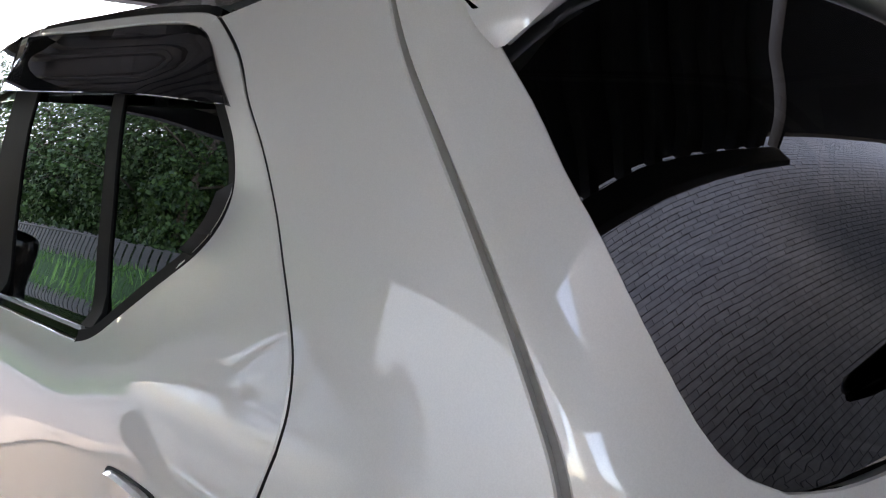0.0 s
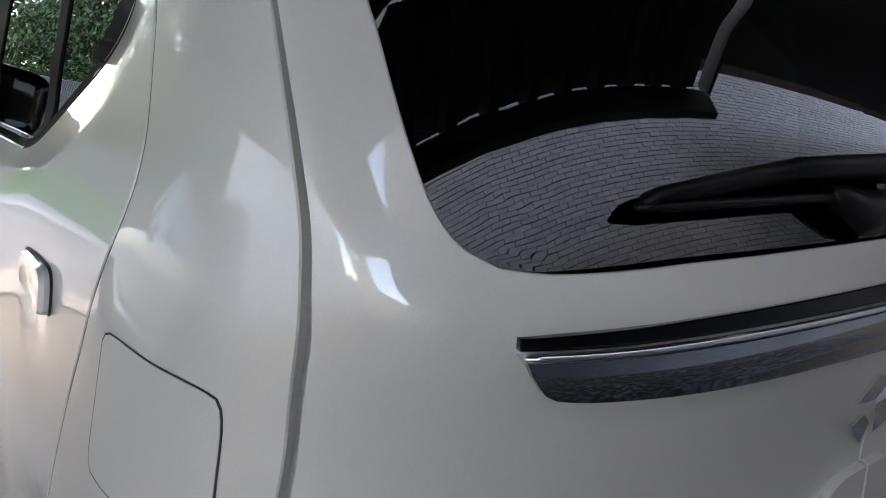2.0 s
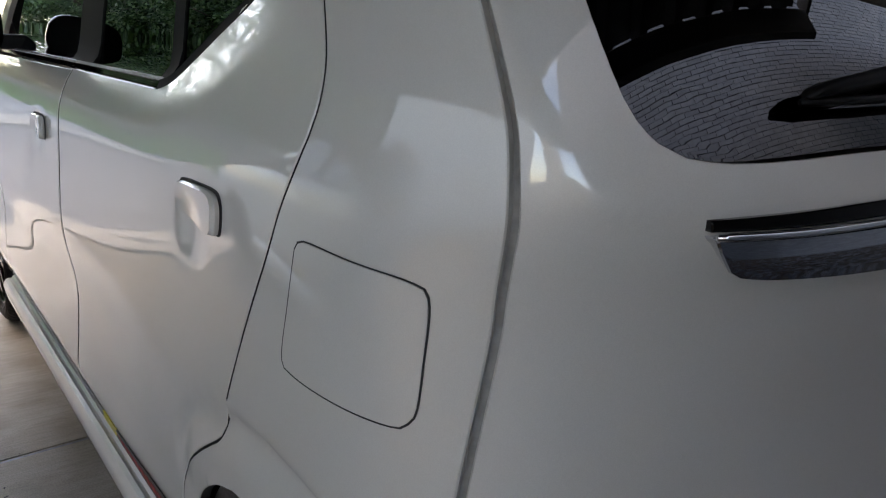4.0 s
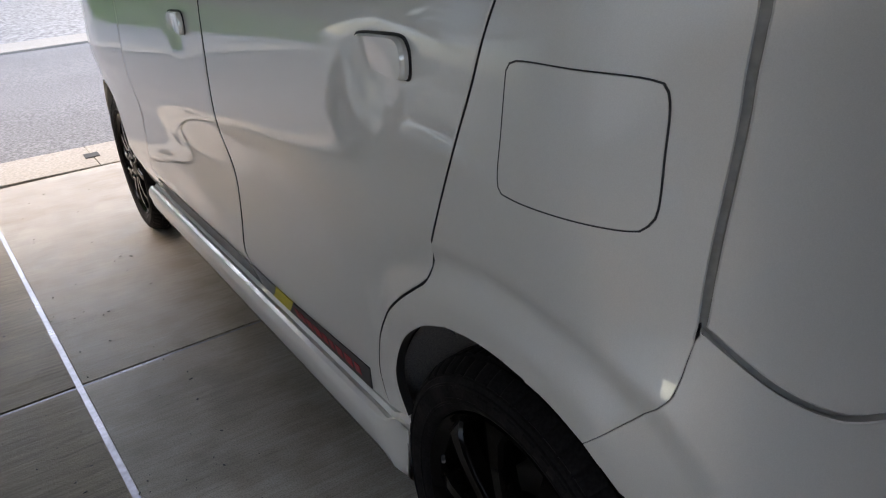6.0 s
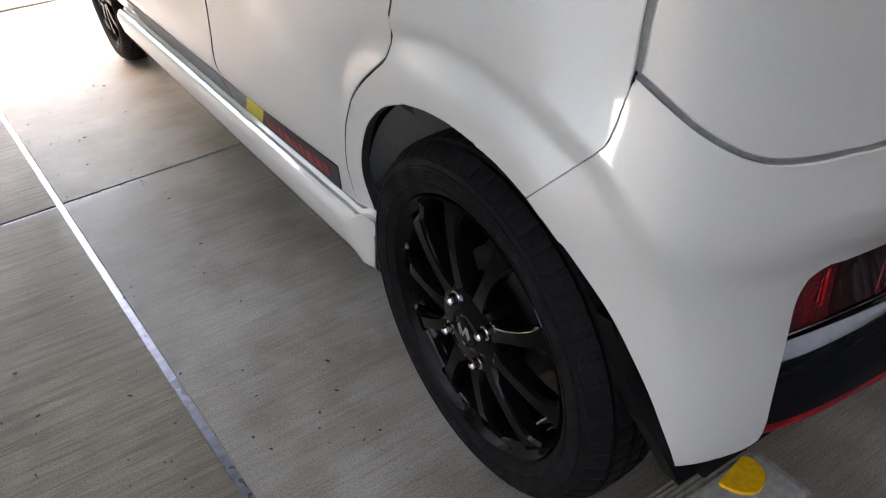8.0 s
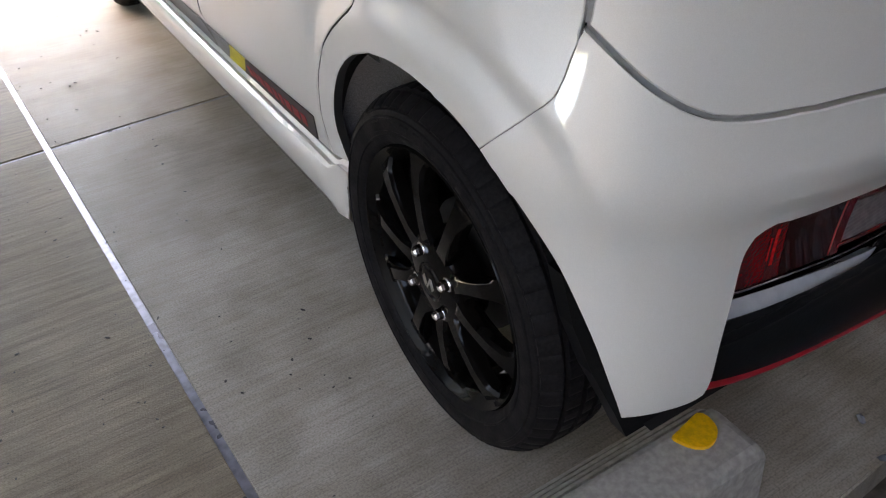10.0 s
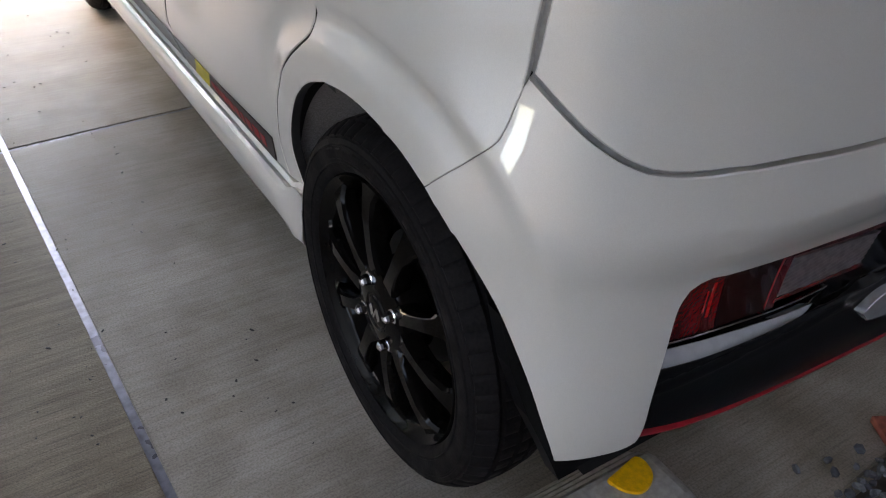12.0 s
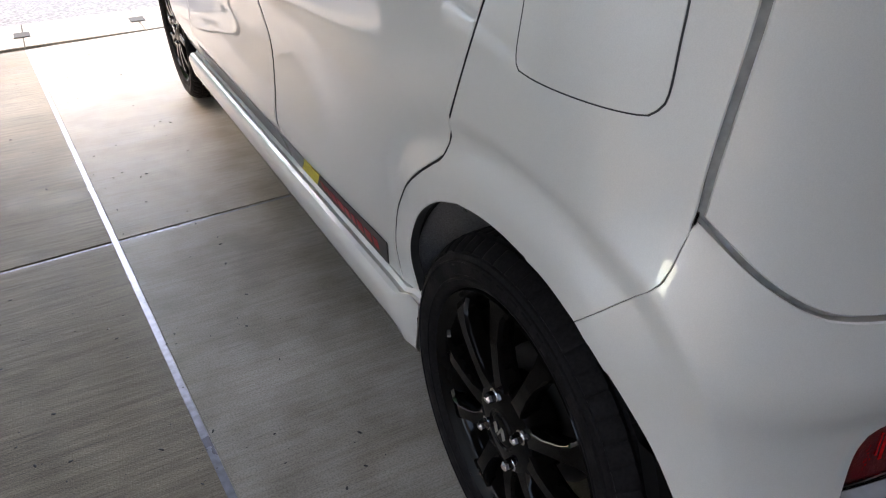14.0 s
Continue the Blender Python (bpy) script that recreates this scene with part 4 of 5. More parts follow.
        y = -.406 + .50 * (z - 1.05) + (.058 + .13 * (z - 1.06)) * (.45 * s_ ** 2 + .55 * s_ ** 4)
        return Vector((x, y, z)) + Vector((0, -.894, .447)) * (d - .008)
    def bar(rows):
        """A tapering arm through (p, lower z, upper z, near, far) sections on the glass."""
        bm = bmesh.new()
        rings = []
        for p, zl, zh, d0, d1 in rows:
            zm = (zl + zh) / 2
            rings.append([bm.verts.new(on(p, zl, d0)), bm.verts.new(on(p, zl + (zh - zl) * .15, d1 * .8 + d0 * .2)), bm.verts.new(on(p, zm, d1)), bm.verts.new(on(p, zl + (zh - zl) * .85, d1 * .8 + d0 * .2)), bm.verts.new(on(p, zh, d0))])
        for ra, rb in zip(rings, rings[1:]):
            for i in range(5):
                bm.faces.new((ra[i], ra[(i + 1) % 5], rb[(i + 1) % 5], rb[i]))
        bm.faces.new(rings[0]), bm.faces.new(rings[-1][::-1])
        bmesh.ops.recalc_face_normals(bm, faces=bm.faces)
        return bm
    w = part("rear_wiper", bar([(-.424, 1.083, 1.090, .006, .014), (-.417, 1.083, 1.094, .006, .022), (-.402, 1.085, 1.098, .008, .028), (-.366, 1.088, 1.103, .010, .030), (-.300, 1.095, 1.112, .012, .032), (-.252, 1.099, 1.116, .012, .034), (-.249, 1.099, 1.1175, .012, .037), (-.174, 1.099, 1.121, .012, .038), (-.06, 1.098, 1.125, .012, .038), (.02, 1.094, 1.122, .010, .034)]), BLACK_TRIM, car, "black rear wiper arm")
    bm = bmesh.new()
    tube(bm, [on(-.430, 1.0835, .008), on(-.40, 1.0835, .010), on(-.30, 1.086, .010), on(-.20, 1.088, .010), on(-.16, 1.087, .010)], [.003, .0045, .0045, .0045, .0045], 8)
    part("wiper_blade", bm, BLACK_TRIM, w)
    part("wiper_foot", bar([(-.168, 1.080, 1.100, .004, .020), (-.145, 1.068, 1.100, .004, .022), (-.120, 1.054, 1.098, .002, .022), (-.085, 1.053, 1.096, .002, .022), (-.050, 1.075, 1.096, .002, .018)]), BLACK_TRIM, w)
    # badge shapes and plate housing on the tailgate
    bm = bmesh.new()
    for q in ([(-.620, .872), (-.640, .900), (-.672, .897), (-.650, .868)], [(-.624, .842), (-.640, .853), (-.656, .838), (-.648, .815)], [(-.655, .862), (-.69, .866), (-.70, .835), (-.668, .822)]):
        lo = [bm.verts.new(skin(a, b, .001)) for a, b in q]
        hi = [bm.verts.new(skin(a, b, .005)) for a, b in q]
        bm.faces.new(hi)
        for i in range(4):
            bm.faces.new((lo[i], lo[(i + 1) % 4], hi[(i + 1) % 4], hi[i]))
    bmesh.ops.recalc_face_normals(bm, faces=bm.faces)
    part("tailgate_badge", bm, CHROME, car, "chrome badge shape", False)
    for mirror in (False, True):
        panel("plate_housing", [strip([(-.605, .772), (-.628, .784), (MID, .786)], [(-.596, .735), (-.630, .700), (MID, .690)], 6, 12)], PAINT, car, "white plate housing", d=.010, gap=0, depth=.012, edge=.006, mirror=mirror)


def build_car():
    car = new("hatchback_car")
    tagged(car, "small white hatchback parked on a concrete slab", "car")
    for mirror in (False, True):
        flank(car, mirror)
    tailgate(car)
    # roof, windscreen, bonnet and nose, in one sweep across the car
    def sweep(name, rows, mat, label):
        bm = bmesh.new()
        grid = []
        for y, zc, hw, ze in rows:
            grid.append([bm.verts.new((hw * u, y, ze + (zc - ze) * (1 - abs(u) ** 3.2))) for u in np.linspace(-1, 1, 25)])
        for ra, rb in zip(grid, grid[1:]):
            for i in range(24):
                bm.faces.new((ra[i], ra[i + 1], rb[i + 1], rb[i]))
        bmesh.ops.recalc_face_normals(bm, faces=bm.faces)
        part(name, bm, mat, car, label)
    hw = lambda y, z: half_width(y, z)
    sweep("roof", [(y, z, hw(max(y, .3), e) + .001, e) for y, z, e in ((-.12, 1.440, 1.395), (.0, 1.470, 1.398), (.2, 1.490, 1.401), (.35, 1.505, 1.424), (.5, 1.518, 1.445), (.8, 1.540, 1.481), (1.0, 1.550, 1.499), (1.2, 1.548, 1.500), (1.45, 1.515, 1.47), (1.62, 1.46, 1.39))], PAINT, "white roof")
    sweep("windscreen", [(1.62, 1.458, .59, 1.39), (1.85, 1.31, .63, 1.23), (2.1, 1.13, .655, 1.09), (2.28, 1.0, .67, .98)], GLASS_FRONT, "windscreen")
    sweep("bonnet", [(2.26, 1.0, .685, .99), (2.5, .975, .675, .95), (2.8, .91, .655, .87), (2.98, .82, .63, .78), (3.02, .70, .62, .70), (3.03, .5, .62, .5), (3.0, .3, .60, .3), (2.95, .18, .6, .18)], PAINT, "white bonnet and nose")
    # inner shell behind the gaps, coloured black to stand in for their shade
    bm = bmesh.new()
    ps = list(np.linspace(MID, .1, 34)) + list(np.linspace(.14, 2.95, 50))
    zs = list(np.linspace(.20, 1.03, 16))
    for s in (1, -1):
        g = []
        for z in zs:
            row = []
            for p in ps:
                q = skin(p, z, -.055 if p < -.3 else -.022)
                row.append(bm.verts.new((q.x * s, q.y, q.z)))
            g.append(row)
        for j in range(len(zs) - 1):
            for i in range(len(ps) - 1):
                f = (g[j][i], g[j][i + 1], g[j + 1][i + 1], g[j + 1][i])
                c = sum((v.co for v in f), Vector()) / 4
                if min(math.hypot(c.y - a, c.z - .272) for a in (0, 2.50)) > .35 and not (c.z < .36 and -.33 < c.y < .30):
                    bm.faces.new(f)
    ds = [bm.verts.new(v) for v in ((-.57, -.24, 1.0), (.57, -.24, 1.0), (.57, 2.3, 1.0), (-.57, 2.3, 1.0))]
    bm.faces.new(ds)
    us = [bm.verts.new(v) for v in ((-.62, -.36, .24), (.62, -.36, .24), (.62, 2.9, .20), (-.62, 2.9, .20))]
    bm.faces.new(us)
    part("inner_shell", bm, UNDERBODY, car, "black inner body added so panel gaps look shaded")
    # pillars inside the quarter and round the cabin
    for s in (1, -1):
        bm = bmesh.new()
        g = [[bm.verts.new(skin(p, z, -.035)) for p in np.linspace(-.20, .06, 8)] for z in np.linspace(1.02, 1.38, 10)]
        for j in range(9):
            for i in range(7):
                bm.faces.new((g[j][i], g[j][i + 1], g[j + 1][i + 1], g[j + 1][i]))
        for v in bm.verts:
            v.co.x *= s
        part("pillar_liner", bm, UNDERBODY, car, "dark pillar liner")
    # wheel wells and mud flap
    for s in (-1, 1):
        for y in (0.0, 2.50):
            bm = bmesh.new()
            lathe(bm, [(.0, -.40), (.33, -.40), (.338, -.44), (.338, -.685)], 48, a0=radians(-12), a1=radians(140))
            for v in bm.verts:
                v.co = Vector((v.co.x * (1 if s < 0 else -1), v.co.y + y, v.co.z + .272))
            part("wheel_well", bm, FELT, car, "grey felt wheel well liner")
            build_wheel(car, (.620 if y > 1 else .650) * s, y + (.040 if y > 1 else -.004), .278, s > 0)
        bm = bmesh.new()
        pts = [(-.245, .45), (-.262, .385), (-.290, .325), (-.315, .275), (-.328, .236)]
        outer = (-.690, -.685, -.675, -.660, -.648)
        for (a, b), xo in zip(pts, outer):
            for xx in (xo, -.56):
                for dy in (-.020, .006):
                    bm.verts.new((xx * (1 if s < 0 else -1), a + dy, b))
        bm.verts.ensure_lookup_table()
        for i in range(len(pts) - 1):
            o, n_ = i * 4, i * 4 + 4
            for a, b in ((0, 2), (2, 3), (3, 1), (1, 0)):
                bm.faces.new([bm.verts[k] for k in (o + a, o + b, n_ + b, n_ + a)])
        bm.faces.new([bm.verts[k] for k in (16, 18, 19, 17)])
        bmesh.ops.recalc_face_normals(bm, faces=bm.faces)
        part("mud_flap", bm, BLACK_TRIM, car, "black mud flap", False)
        # mirror
        bm = bmesh.new()
        bmesh.ops.create_uvsphere(bm, u_segments=24, v_segments=14, radius=1)
        for v in bm.verts:
            c = v.co
            v.co = Vector([math.copysign(abs(k) ** .6, k) for k in c])
            v.co = Vector((v.co.x * .105 + s * .80, v.co.y * .055 + 1.70, v.co.z * .075 + 1.105))
        mir = part("wing_mirror", bm, GLOSS_BLACK, car, "black wing mirror housing")
        bm = bmesh.new()
        box(bm, s * .66 - .05, s * .66 + .05, 1.68, 1.74, 1.045, 1.085, .008)
        part("mirror_stalk", bm, BLACK_TRIM, mir)
    return car


car = build_car()


# ------------------------------------------------------------------ the ground
def slab_frame(u, v):
    """From slab axes (u across, v ahead from the joint crossing) to the ground."""
    a = radians(3.3)
    return (-1.117 + u * math.cos(a) - v * math.sin(a), 1.400 + u * math.sin(a) + v * math.cos(a))


ground = bmesh.new()
n = 60
gv = [[None] * (n + 1) for _ in range(n + 1)]
for i in range(n + 1):
    for j in range(n + 1):
        x = math.copysign(abs(2 * i / n - 1) ** 2.2, i - n / 2) * 220
        y = math.copysign(abs(2 * j / n - 1) ** 2.2, j - n / 2) * 220
        h = -.07 + (1.5 * sstep(-6.5, -14, x) if y < 4 else 1.5 * sstep(-6.5, -14, x) * sstep(8, 4, y))
        gv[i][j] = ground.verts.new((x, y, h))
for i in range(n):
    for j in range(n):
        ground.faces.new((gv[i][j], gv[i + 1][j], gv[i + 1][j + 1], gv[i][j + 1]))
tagged(part("ground", ground, SOIL), "gravelly soil ground reaching the horizon", "ground", kind="structure")


def slab_piece(u0, u1, v0, v1, parent):
    bm = bmesh.new()
    nx, ny = 12, 12
    top = []
    g = .0055
    for i in range(nx + 1):
        top.append([])
        for j in range(ny + 1):
            u = u0 + g + (u1 - u0 - 2 * g) * i / nx
            v = v0 + g + (v1 - v0 - 2 * g) * j / ny
            top[-1].append(bm.verts.new((*slab_frame(u, v), 0.0)))
    for i in range(nx):
        for j in range(ny):
            bm.faces.new((top[i][j], top[i + 1][j], top[i + 1][j + 1], top[i][j + 1]))
    rim = [e for e in bm.edges if e.is_boundary]
    r = bmesh.ops.extrude_edge_only(bm, edges=rim)
    vs = [q for q in r["geom"] if isinstance(q, bmesh.types.BMVert)]
    for q in vs:
        q.co.z = -.10
    bmesh.ops.recalc_face_normals(bm, faces=bm.faces)
    es = [e for e in bm.edges if len(e.link_faces) == 2 and e.calc_face_angle(0) > 1.0 and e.verts[0].co.z > -.01 and e.verts[1].co.z > -.01]
    bmesh.ops.bevel(bm, geom=es, offset=.004, segments=2, affect="EDGES")
    part("concrete_slab", bm, CONCRETE if u0 > -.1 else CONCRETE_BROOM, parent, smooth=False)


paving = new("pavement")
tagged(paving, "broom-finished concrete parking slab with pale joints", "pavement", kind="structure")
for u0, u1 in ((-3.6, 0.0), (0.0, 3.0)):
    for v0, v1 in ((-1.92, 0.0), (0.0, 2.36)):
        slab_piece(u0, u1, v0, v1, paving)
bm = bmesh.new()
for a, b, c, d in ((-.0075, .0075, -1.92, 2.36), (-3.6, -.0075, -.0060, .0060), (.0075, 3.0, -.0060, .0060)):
    q = [(a, c), (b, c), (b, d), (a, d)]
    vs = [bm.verts.new((*slab_frame(*k), -.0035)) for k in q]
    bm.faces.new(vs)
part("joint_filler", bm, JOINT, paving, "pale recessed joint filler", False)

# kerb gutter blocks, lifting notches painted as black plates of shade, then the road
for k in range(-14, 15):
    bm = bmesh.new()
    x0 = -.66 + .60 * k
    box(bm, x0 + .002, x0 + .598, 3.80, 4.40, -.10, .004, .006)
    for v in bm.verts:
        v.co.z -= .012 * sstep(3.95, 4.2, v.co.y) * (1 if v.co.z > -.05 else 0)
    ob = part("gutter_block", bm, GUTTER_MAT, paving, "", False)
    bm = bmesh.new()
    box(bm, x0 - .045, x0 + .035, 4.02, 4.13, .002, .0055, .001)
    part("lifting_notch", bm, UNDERBODY, ob, "thin black plate painted as the shade of a lifting notch", False)
bm = bmesh.new()
nx = 40
rows = [[bm.verts.new((-80 + 160 * i / nx, y, z)) for i in range(nx + 1)] for y, z in ((4.40, -.012), (6.0, .015), (8.5, .03), (10.6, .0))]
for a, b in zip(rows, rows[1:]):
    for i in range(nx):
        bm.faces.new((a[i], a[i + 1], b[i + 1], b[i]))
tagged(part("road", bm, ASPHALT), "worn grey asphalt road", "road", kind="structure")
bm = bmesh.new()
box(bm, -80, 80, 10.6, 11.8, -.1, .03, .02)
tagged(part("far_kerb", bm, GUTTER_MAT, smooth=False), "pale concrete kerb strip across the road", "kerb", kind="structure")
bm = bmesh.new()
rows = [[bm.verts.new((-80 + 160 * i / nx, y, z)) for i in range(nx + 1)] for y, z in ((11.8, .02), (16, .05), (24, .2), (60, 1.5))]
for a, b in zip(rows, rows[1:]):
    for i in range(nx):
        bm.faces.new((a[i], a[i + 1], b[i + 1], b[i]))
tagged(part("far_yard", bm, PALE_GRAVEL), "pale gravel yard beyond the road", "yard", kind="structure")


# ------------------------------------------------------------------ wheel stops
def wheel_stop(x0):
    st = new("wheel_stop")
    bm = bmesh.new()
    # section, from the tyre side over the top to the back
    sec = [(-.235, .0), (-.238, .042)]
    for k in range(4):
        a = k / 4
        y, z = -.240 - .060 * a, .046 + .058 * a
        sec += [(y, z), (y - .009, z + .0075), (y - .010, z + .003), (y - .0145, z + .0075)]
    sec += [(-.305, .109), (-.313, .112), (-.385, .112), (-.395, .108), (-.401, .098), (-.408, .0)]
    rows = []
    L = .60
    for t, sx, sz in ((0, .99, .90), (.012, 1, .97), (.03, 1, 1), (.25, 1, 1), (.5, 1, 1), (.75, 1, 1), (.97, 1, 1), (.988, 1, .97), (1, .99, .90)):
        rows.append([bm.verts.new((x0 + L * t, -.32 + (y + .32) * sx, max(0, z * sz))) for y, z in sec])
    for ra, rb in zip(rows, rows[1:]):
        for i in range(len(sec) - 1):
            bm.faces.new((ra[i], rb[i], rb[i + 1], ra[i + 1]))
    bm.faces.new(rows[0]), bm.faces.new(rows[-1][::-1])
    bmesh.ops.recalc_face_normals(bm, faces=bm.faces)
    part("block", bm, STOP_CONCRETE, st, "", False)
    for xc in (x0 + .536, x0 + .064):
        bm = bmesh.new()
        s = 1 if xc > x0 + .3 else -1
        out = crv([(-.035, .020), (-.036, .015), (-.026, -.008), (-.008, -.021), (.012, -.018), (.028, -.006), (.034, .012), (.033, .024), (.027, .031), (.022, .031)], 26)
        lo = [bm.verts.new((xc + s * a, -.335 + b * 1.0, .110)) for a, b in out]
        hi = [bm.verts.new((xc + s * a * .97, -.335 + b * .97, .117)) for a, b in out]
        bm.faces.new(hi)
        for i in range(len(out)):
            k = (i + 1) % len(out)
            bm.faces.new((lo[i], lo[k], hi[k], hi[i]))
        bmesh.ops.recalc_face_normals(bm, faces=bm.faces)
        part("reflector_pad", bm, PAD_YELLOW, st, "yellow reflector pad", False)
    return tagged(st, "grooved concrete wheel stop with yellow reflector pads", "wheel stop", group="wheel stops behind the car")


wheel_stop(-1.02)
wheel_stop(.36)


# ----------------------------------------------------------------------- gravel
rng = np.random.default_rng(5)
bm = bmesh.new()
ico = bmesh.new()
bmesh.ops.create_icosphere(ico, subdivisions=1, radius=1)
iv = [v.co.copy() for v in ico.verts]
ico.verts.index_update()
ifc = [[v.index for v in f.verts] for f in ico.faces]
ico.free()
stones = []
for _ in range(5200):
    x = rng.uniform(-2.4, 2.2)
    y = -.57 - rng.uniform(0, 1.0) ** 1.3 * 2.2
    stones.append((x, y, -.02, rng.uniform(.012, .026)))
for _ in range(190):
    x, y = rng.normal(-.02, .085), -.545 + abs(rng.normal(0, .045)) * rng.choice((-1, 1))
    if (x - .029) * .866 + (y + .394) * -.5 > -.01 and (x - .029) * .5 + (y + .394) * .866 > -.10:
        continue  # the tile lies here
    stones.append((x, y, 0.0, rng.uniform(.006, .0115)))
for x, y in ((-.046, -.426), (-.082, -.445), (-.080, -.462), (-.124, -.434), (-.172, -.398), (-.070, -.474), (-.114, -.477), (-.153, -.462), (-.140, -.472), (-.105, -.490), (-.180, -.480), (-.125, -.497), (-.06, -.492)):
    stones.append((x, y, 0.0, rng.uniform(.0075, .0115)))
vl, fl = [], []
for x, y, z, r in stones:
    rot = Euler(rng.uniform(0, 6, 3)).to_matrix()
    sc = Vector((1, rng.uniform(.6, 1), rng.uniform(.5, .8))) * r
    o = len(vl)
    for c in iv:
        k = rng.uniform(.78, 1.15)
        w = rot @ Vector((c.x * sc.x, c.y * sc.y, c.z * sc.z)) * k
        vl.append((x + w.x, y + w.y, max(z + r * .55 + w.z, z)))
    fl += [[o + i for i in f] for f in ifc]
me = bpy.data.meshes.new("gravel")
me.from_pydata(vl, [], fl)
me.materials.append(GRAVEL_MAT)
tagged(new("gravel", me), "crushed blue-grey gravel between slab and house", "gravel", kind="stuff")


# --------------------------------------------------------- house wall and carport
WALL_Y = -1.62
wall = bmesh.new()
box(wall, -1.45, 6.1, WALL_Y - .25, WALL_Y, -.1, 6.0)
house_wall = tagged(part("wall_house", wall, MORTAR, smooth=False), "house wall clad in grey brick-pattern siding", "wall", kind="structure")
vl, fl = [], []
BW, BH = .100, .0260
for r in range(122):
    for c in range(75):
        x0 = -1.45 + c * BW + (BW / 2 if r % 2 else 0)
        z0 = r * BH
        d = .003 + rng.uniform(0, .0025)
        o = len(vl)
        for yy, ins in ((0, 0), (d, .001)):
            for a, b in ((x0 + .0012 + ins, z0 + .0008 + ins), (x0 + BW - .0012 - ins, z0 + .0008 + ins), (x0 + BW - .0012 - ins, z0 + BH - .0006 - ins), (x0 + .0012 + ins, z0 + BH - .0006 - ins)):
                vl.append((a, WALL_Y + yy, b))
        fl += [[o + 4, o + 7, o + 6, o + 5]] + [[o + i, o + 4 + i, o + 4 + (i + 1) % 4, o + (i + 1) % 4] for i in range(4)]
me = bpy.data.meshes.new("siding_bricks")
me.from_pydata(vl, [], fl)
me.materials.append(BRICK_MAT)
sb = tagged(new("siding_bricks", me), "", kind="stuff")
sb.parent = house_wall

ROOF_Z = 2.23
roof = new("carport_roof")
tagged(roof, "dark folded-plate steel carport roof on beams and posts", "carport", kind="structure")
bm = bmesh.new()
prof = []
pitch = .20
x = -3.6
while x < 1.3:
    prof += [(x, 0), (x + .05, .0), (x + .075, .055), (x + .175, .055)]
    x += pitch
RY0, RY1 = -1.24, 4.0
lo = [[bm.verts.new((a, y, ROOF_Z + b + .10)) for a, b in prof] for y in (RY0, 0, 2, RY1)]
for ra, rb in zip(lo, lo[1:]):
    for i in range(len(prof) - 1):
        bm.faces.new((ra[i], ra[i + 1], rb[i + 1], rb[i]))
part("folded_sheet", bm, ROOF_STEEL, roof, "", False)
for y, hw in ((RY0 + .02, .016), (1.0, .05), (RY1 - .3, .05)):
    bm = bmesh.new()
    box(bm, -3.6, 1.42, y - hw, y + hw, ROOF_Z - (.02 if y < 0 else .06), ROOF_Z + .10, .005)
    part("beam", bm, STEEL_DARK, roof, "", False)
for y in (.75, RY1 - .3):
    for px in (1.24,):
        bm = bmesh.new()
        box(bm, px, px + .10, y - .05, y + .05, 0, ROOF_Z, .005)
        part("post", bm, STEEL_DARK, roof, "", False)
bm = bmesh.new()
box(bm, -3.66, -3.62, RY0, RY1, ROOF_Z - .02, ROOF_Z + .24, .004)
part("fascia", bm, STEEL_DARK, roof, "", False)
bm = bmesh.new()
box(bm, 1.43, 1.46, RY0, RY1, ROOF_Z + .09, ROOF_Z + .17, .004)
part("fascia", bm, STEEL_DARK, roof, "", False)


# unseen pale wall, added to bounce light and even the flank's reflections
bm = bmesh.new()
box(bm, -6.2, -6.0, -2.45, 4.3, -.1, 3.40, .01)
tagged(part("wall_neighbour", bm, PALE_WALL, smooth=False), "pale rendered wall added out of view to bounce light onto the flank", "wall", kind="structure")

# unseen sheet, added to cap the strip of sky behind the next bay
bm = bmesh.new()
box(bm, -4.16, -1.62, -2.75, RY0 - .004, ROOF_Z + .09, ROOF_Z + .16, .004)
part("rear_sheet", bm, ROOF_STEEL, roof, "", False)
# unseen low wall, added as the lower edge of that sky gap
bm = bmesh.new()
box(bm, -3.9, -1.47, -3.45, -3.3, -.1, 1.60, .01)
tagged(part("wall_low", bm, STOP_CONCRETE, smooth=False), "low grey wall added out of view to bound the sky gap", "wall", kind="structure")
# unseen wall and lintel, added to shape the bumper's highlight
bm = bmesh.new()
box(bm, -5.95, -3.905, -3.45, -3.3, -.1, 3.6, .01)
box(bm, -6.2, -5.955, -3.45, -3.3, 1.85, 3.6, .01)
tagged(part("wall_back", bm, STOP_CONCRETE, smooth=False), "plain grey wall added out of view to narrow a slot of sky", "wall", kind="structure")

# the higher bay of the carport beyond, with its pale gutter
bay = new("carport_bay")
tagged(bay, "dark flat steel carport bay with a pale gutter", "carport", kind="structure")
bm = bmesh.new()
box(bm, 1.62, 5.2, -1.30, 3.45, 2.66, 2.72, .004)
part("roof_sheet", bm, ROOF_STEEL, bay, "", False)
bm = bmesh.new()
box(bm, 1.62, 5.2, -1.36, -1.305, 2.66, 2.73, .008)
part("gutter", bm, GUTTER_MAT, bay, "pale metal gutter", False)
# strips added over the roof gap to block sky, save one short opening
for y0, y1 in ((-1.30, -1.10), (-.86, 3.45)):
    bm = bmesh.new()
    box(bm, 1.462, 1.618, y0, y1, 2.60, 2.64, .003)
    part("cover_strip", bm, ROOF_STEEL, bay, "", False)
for y in (-1.2, 3.1):
    bm = bmesh.new()
    box(bm, 4.9, 5.0, y - .05, y + .05, 0, 2.655, .004)
    part("post", bm, STEEL_DARK, bay, "", False)


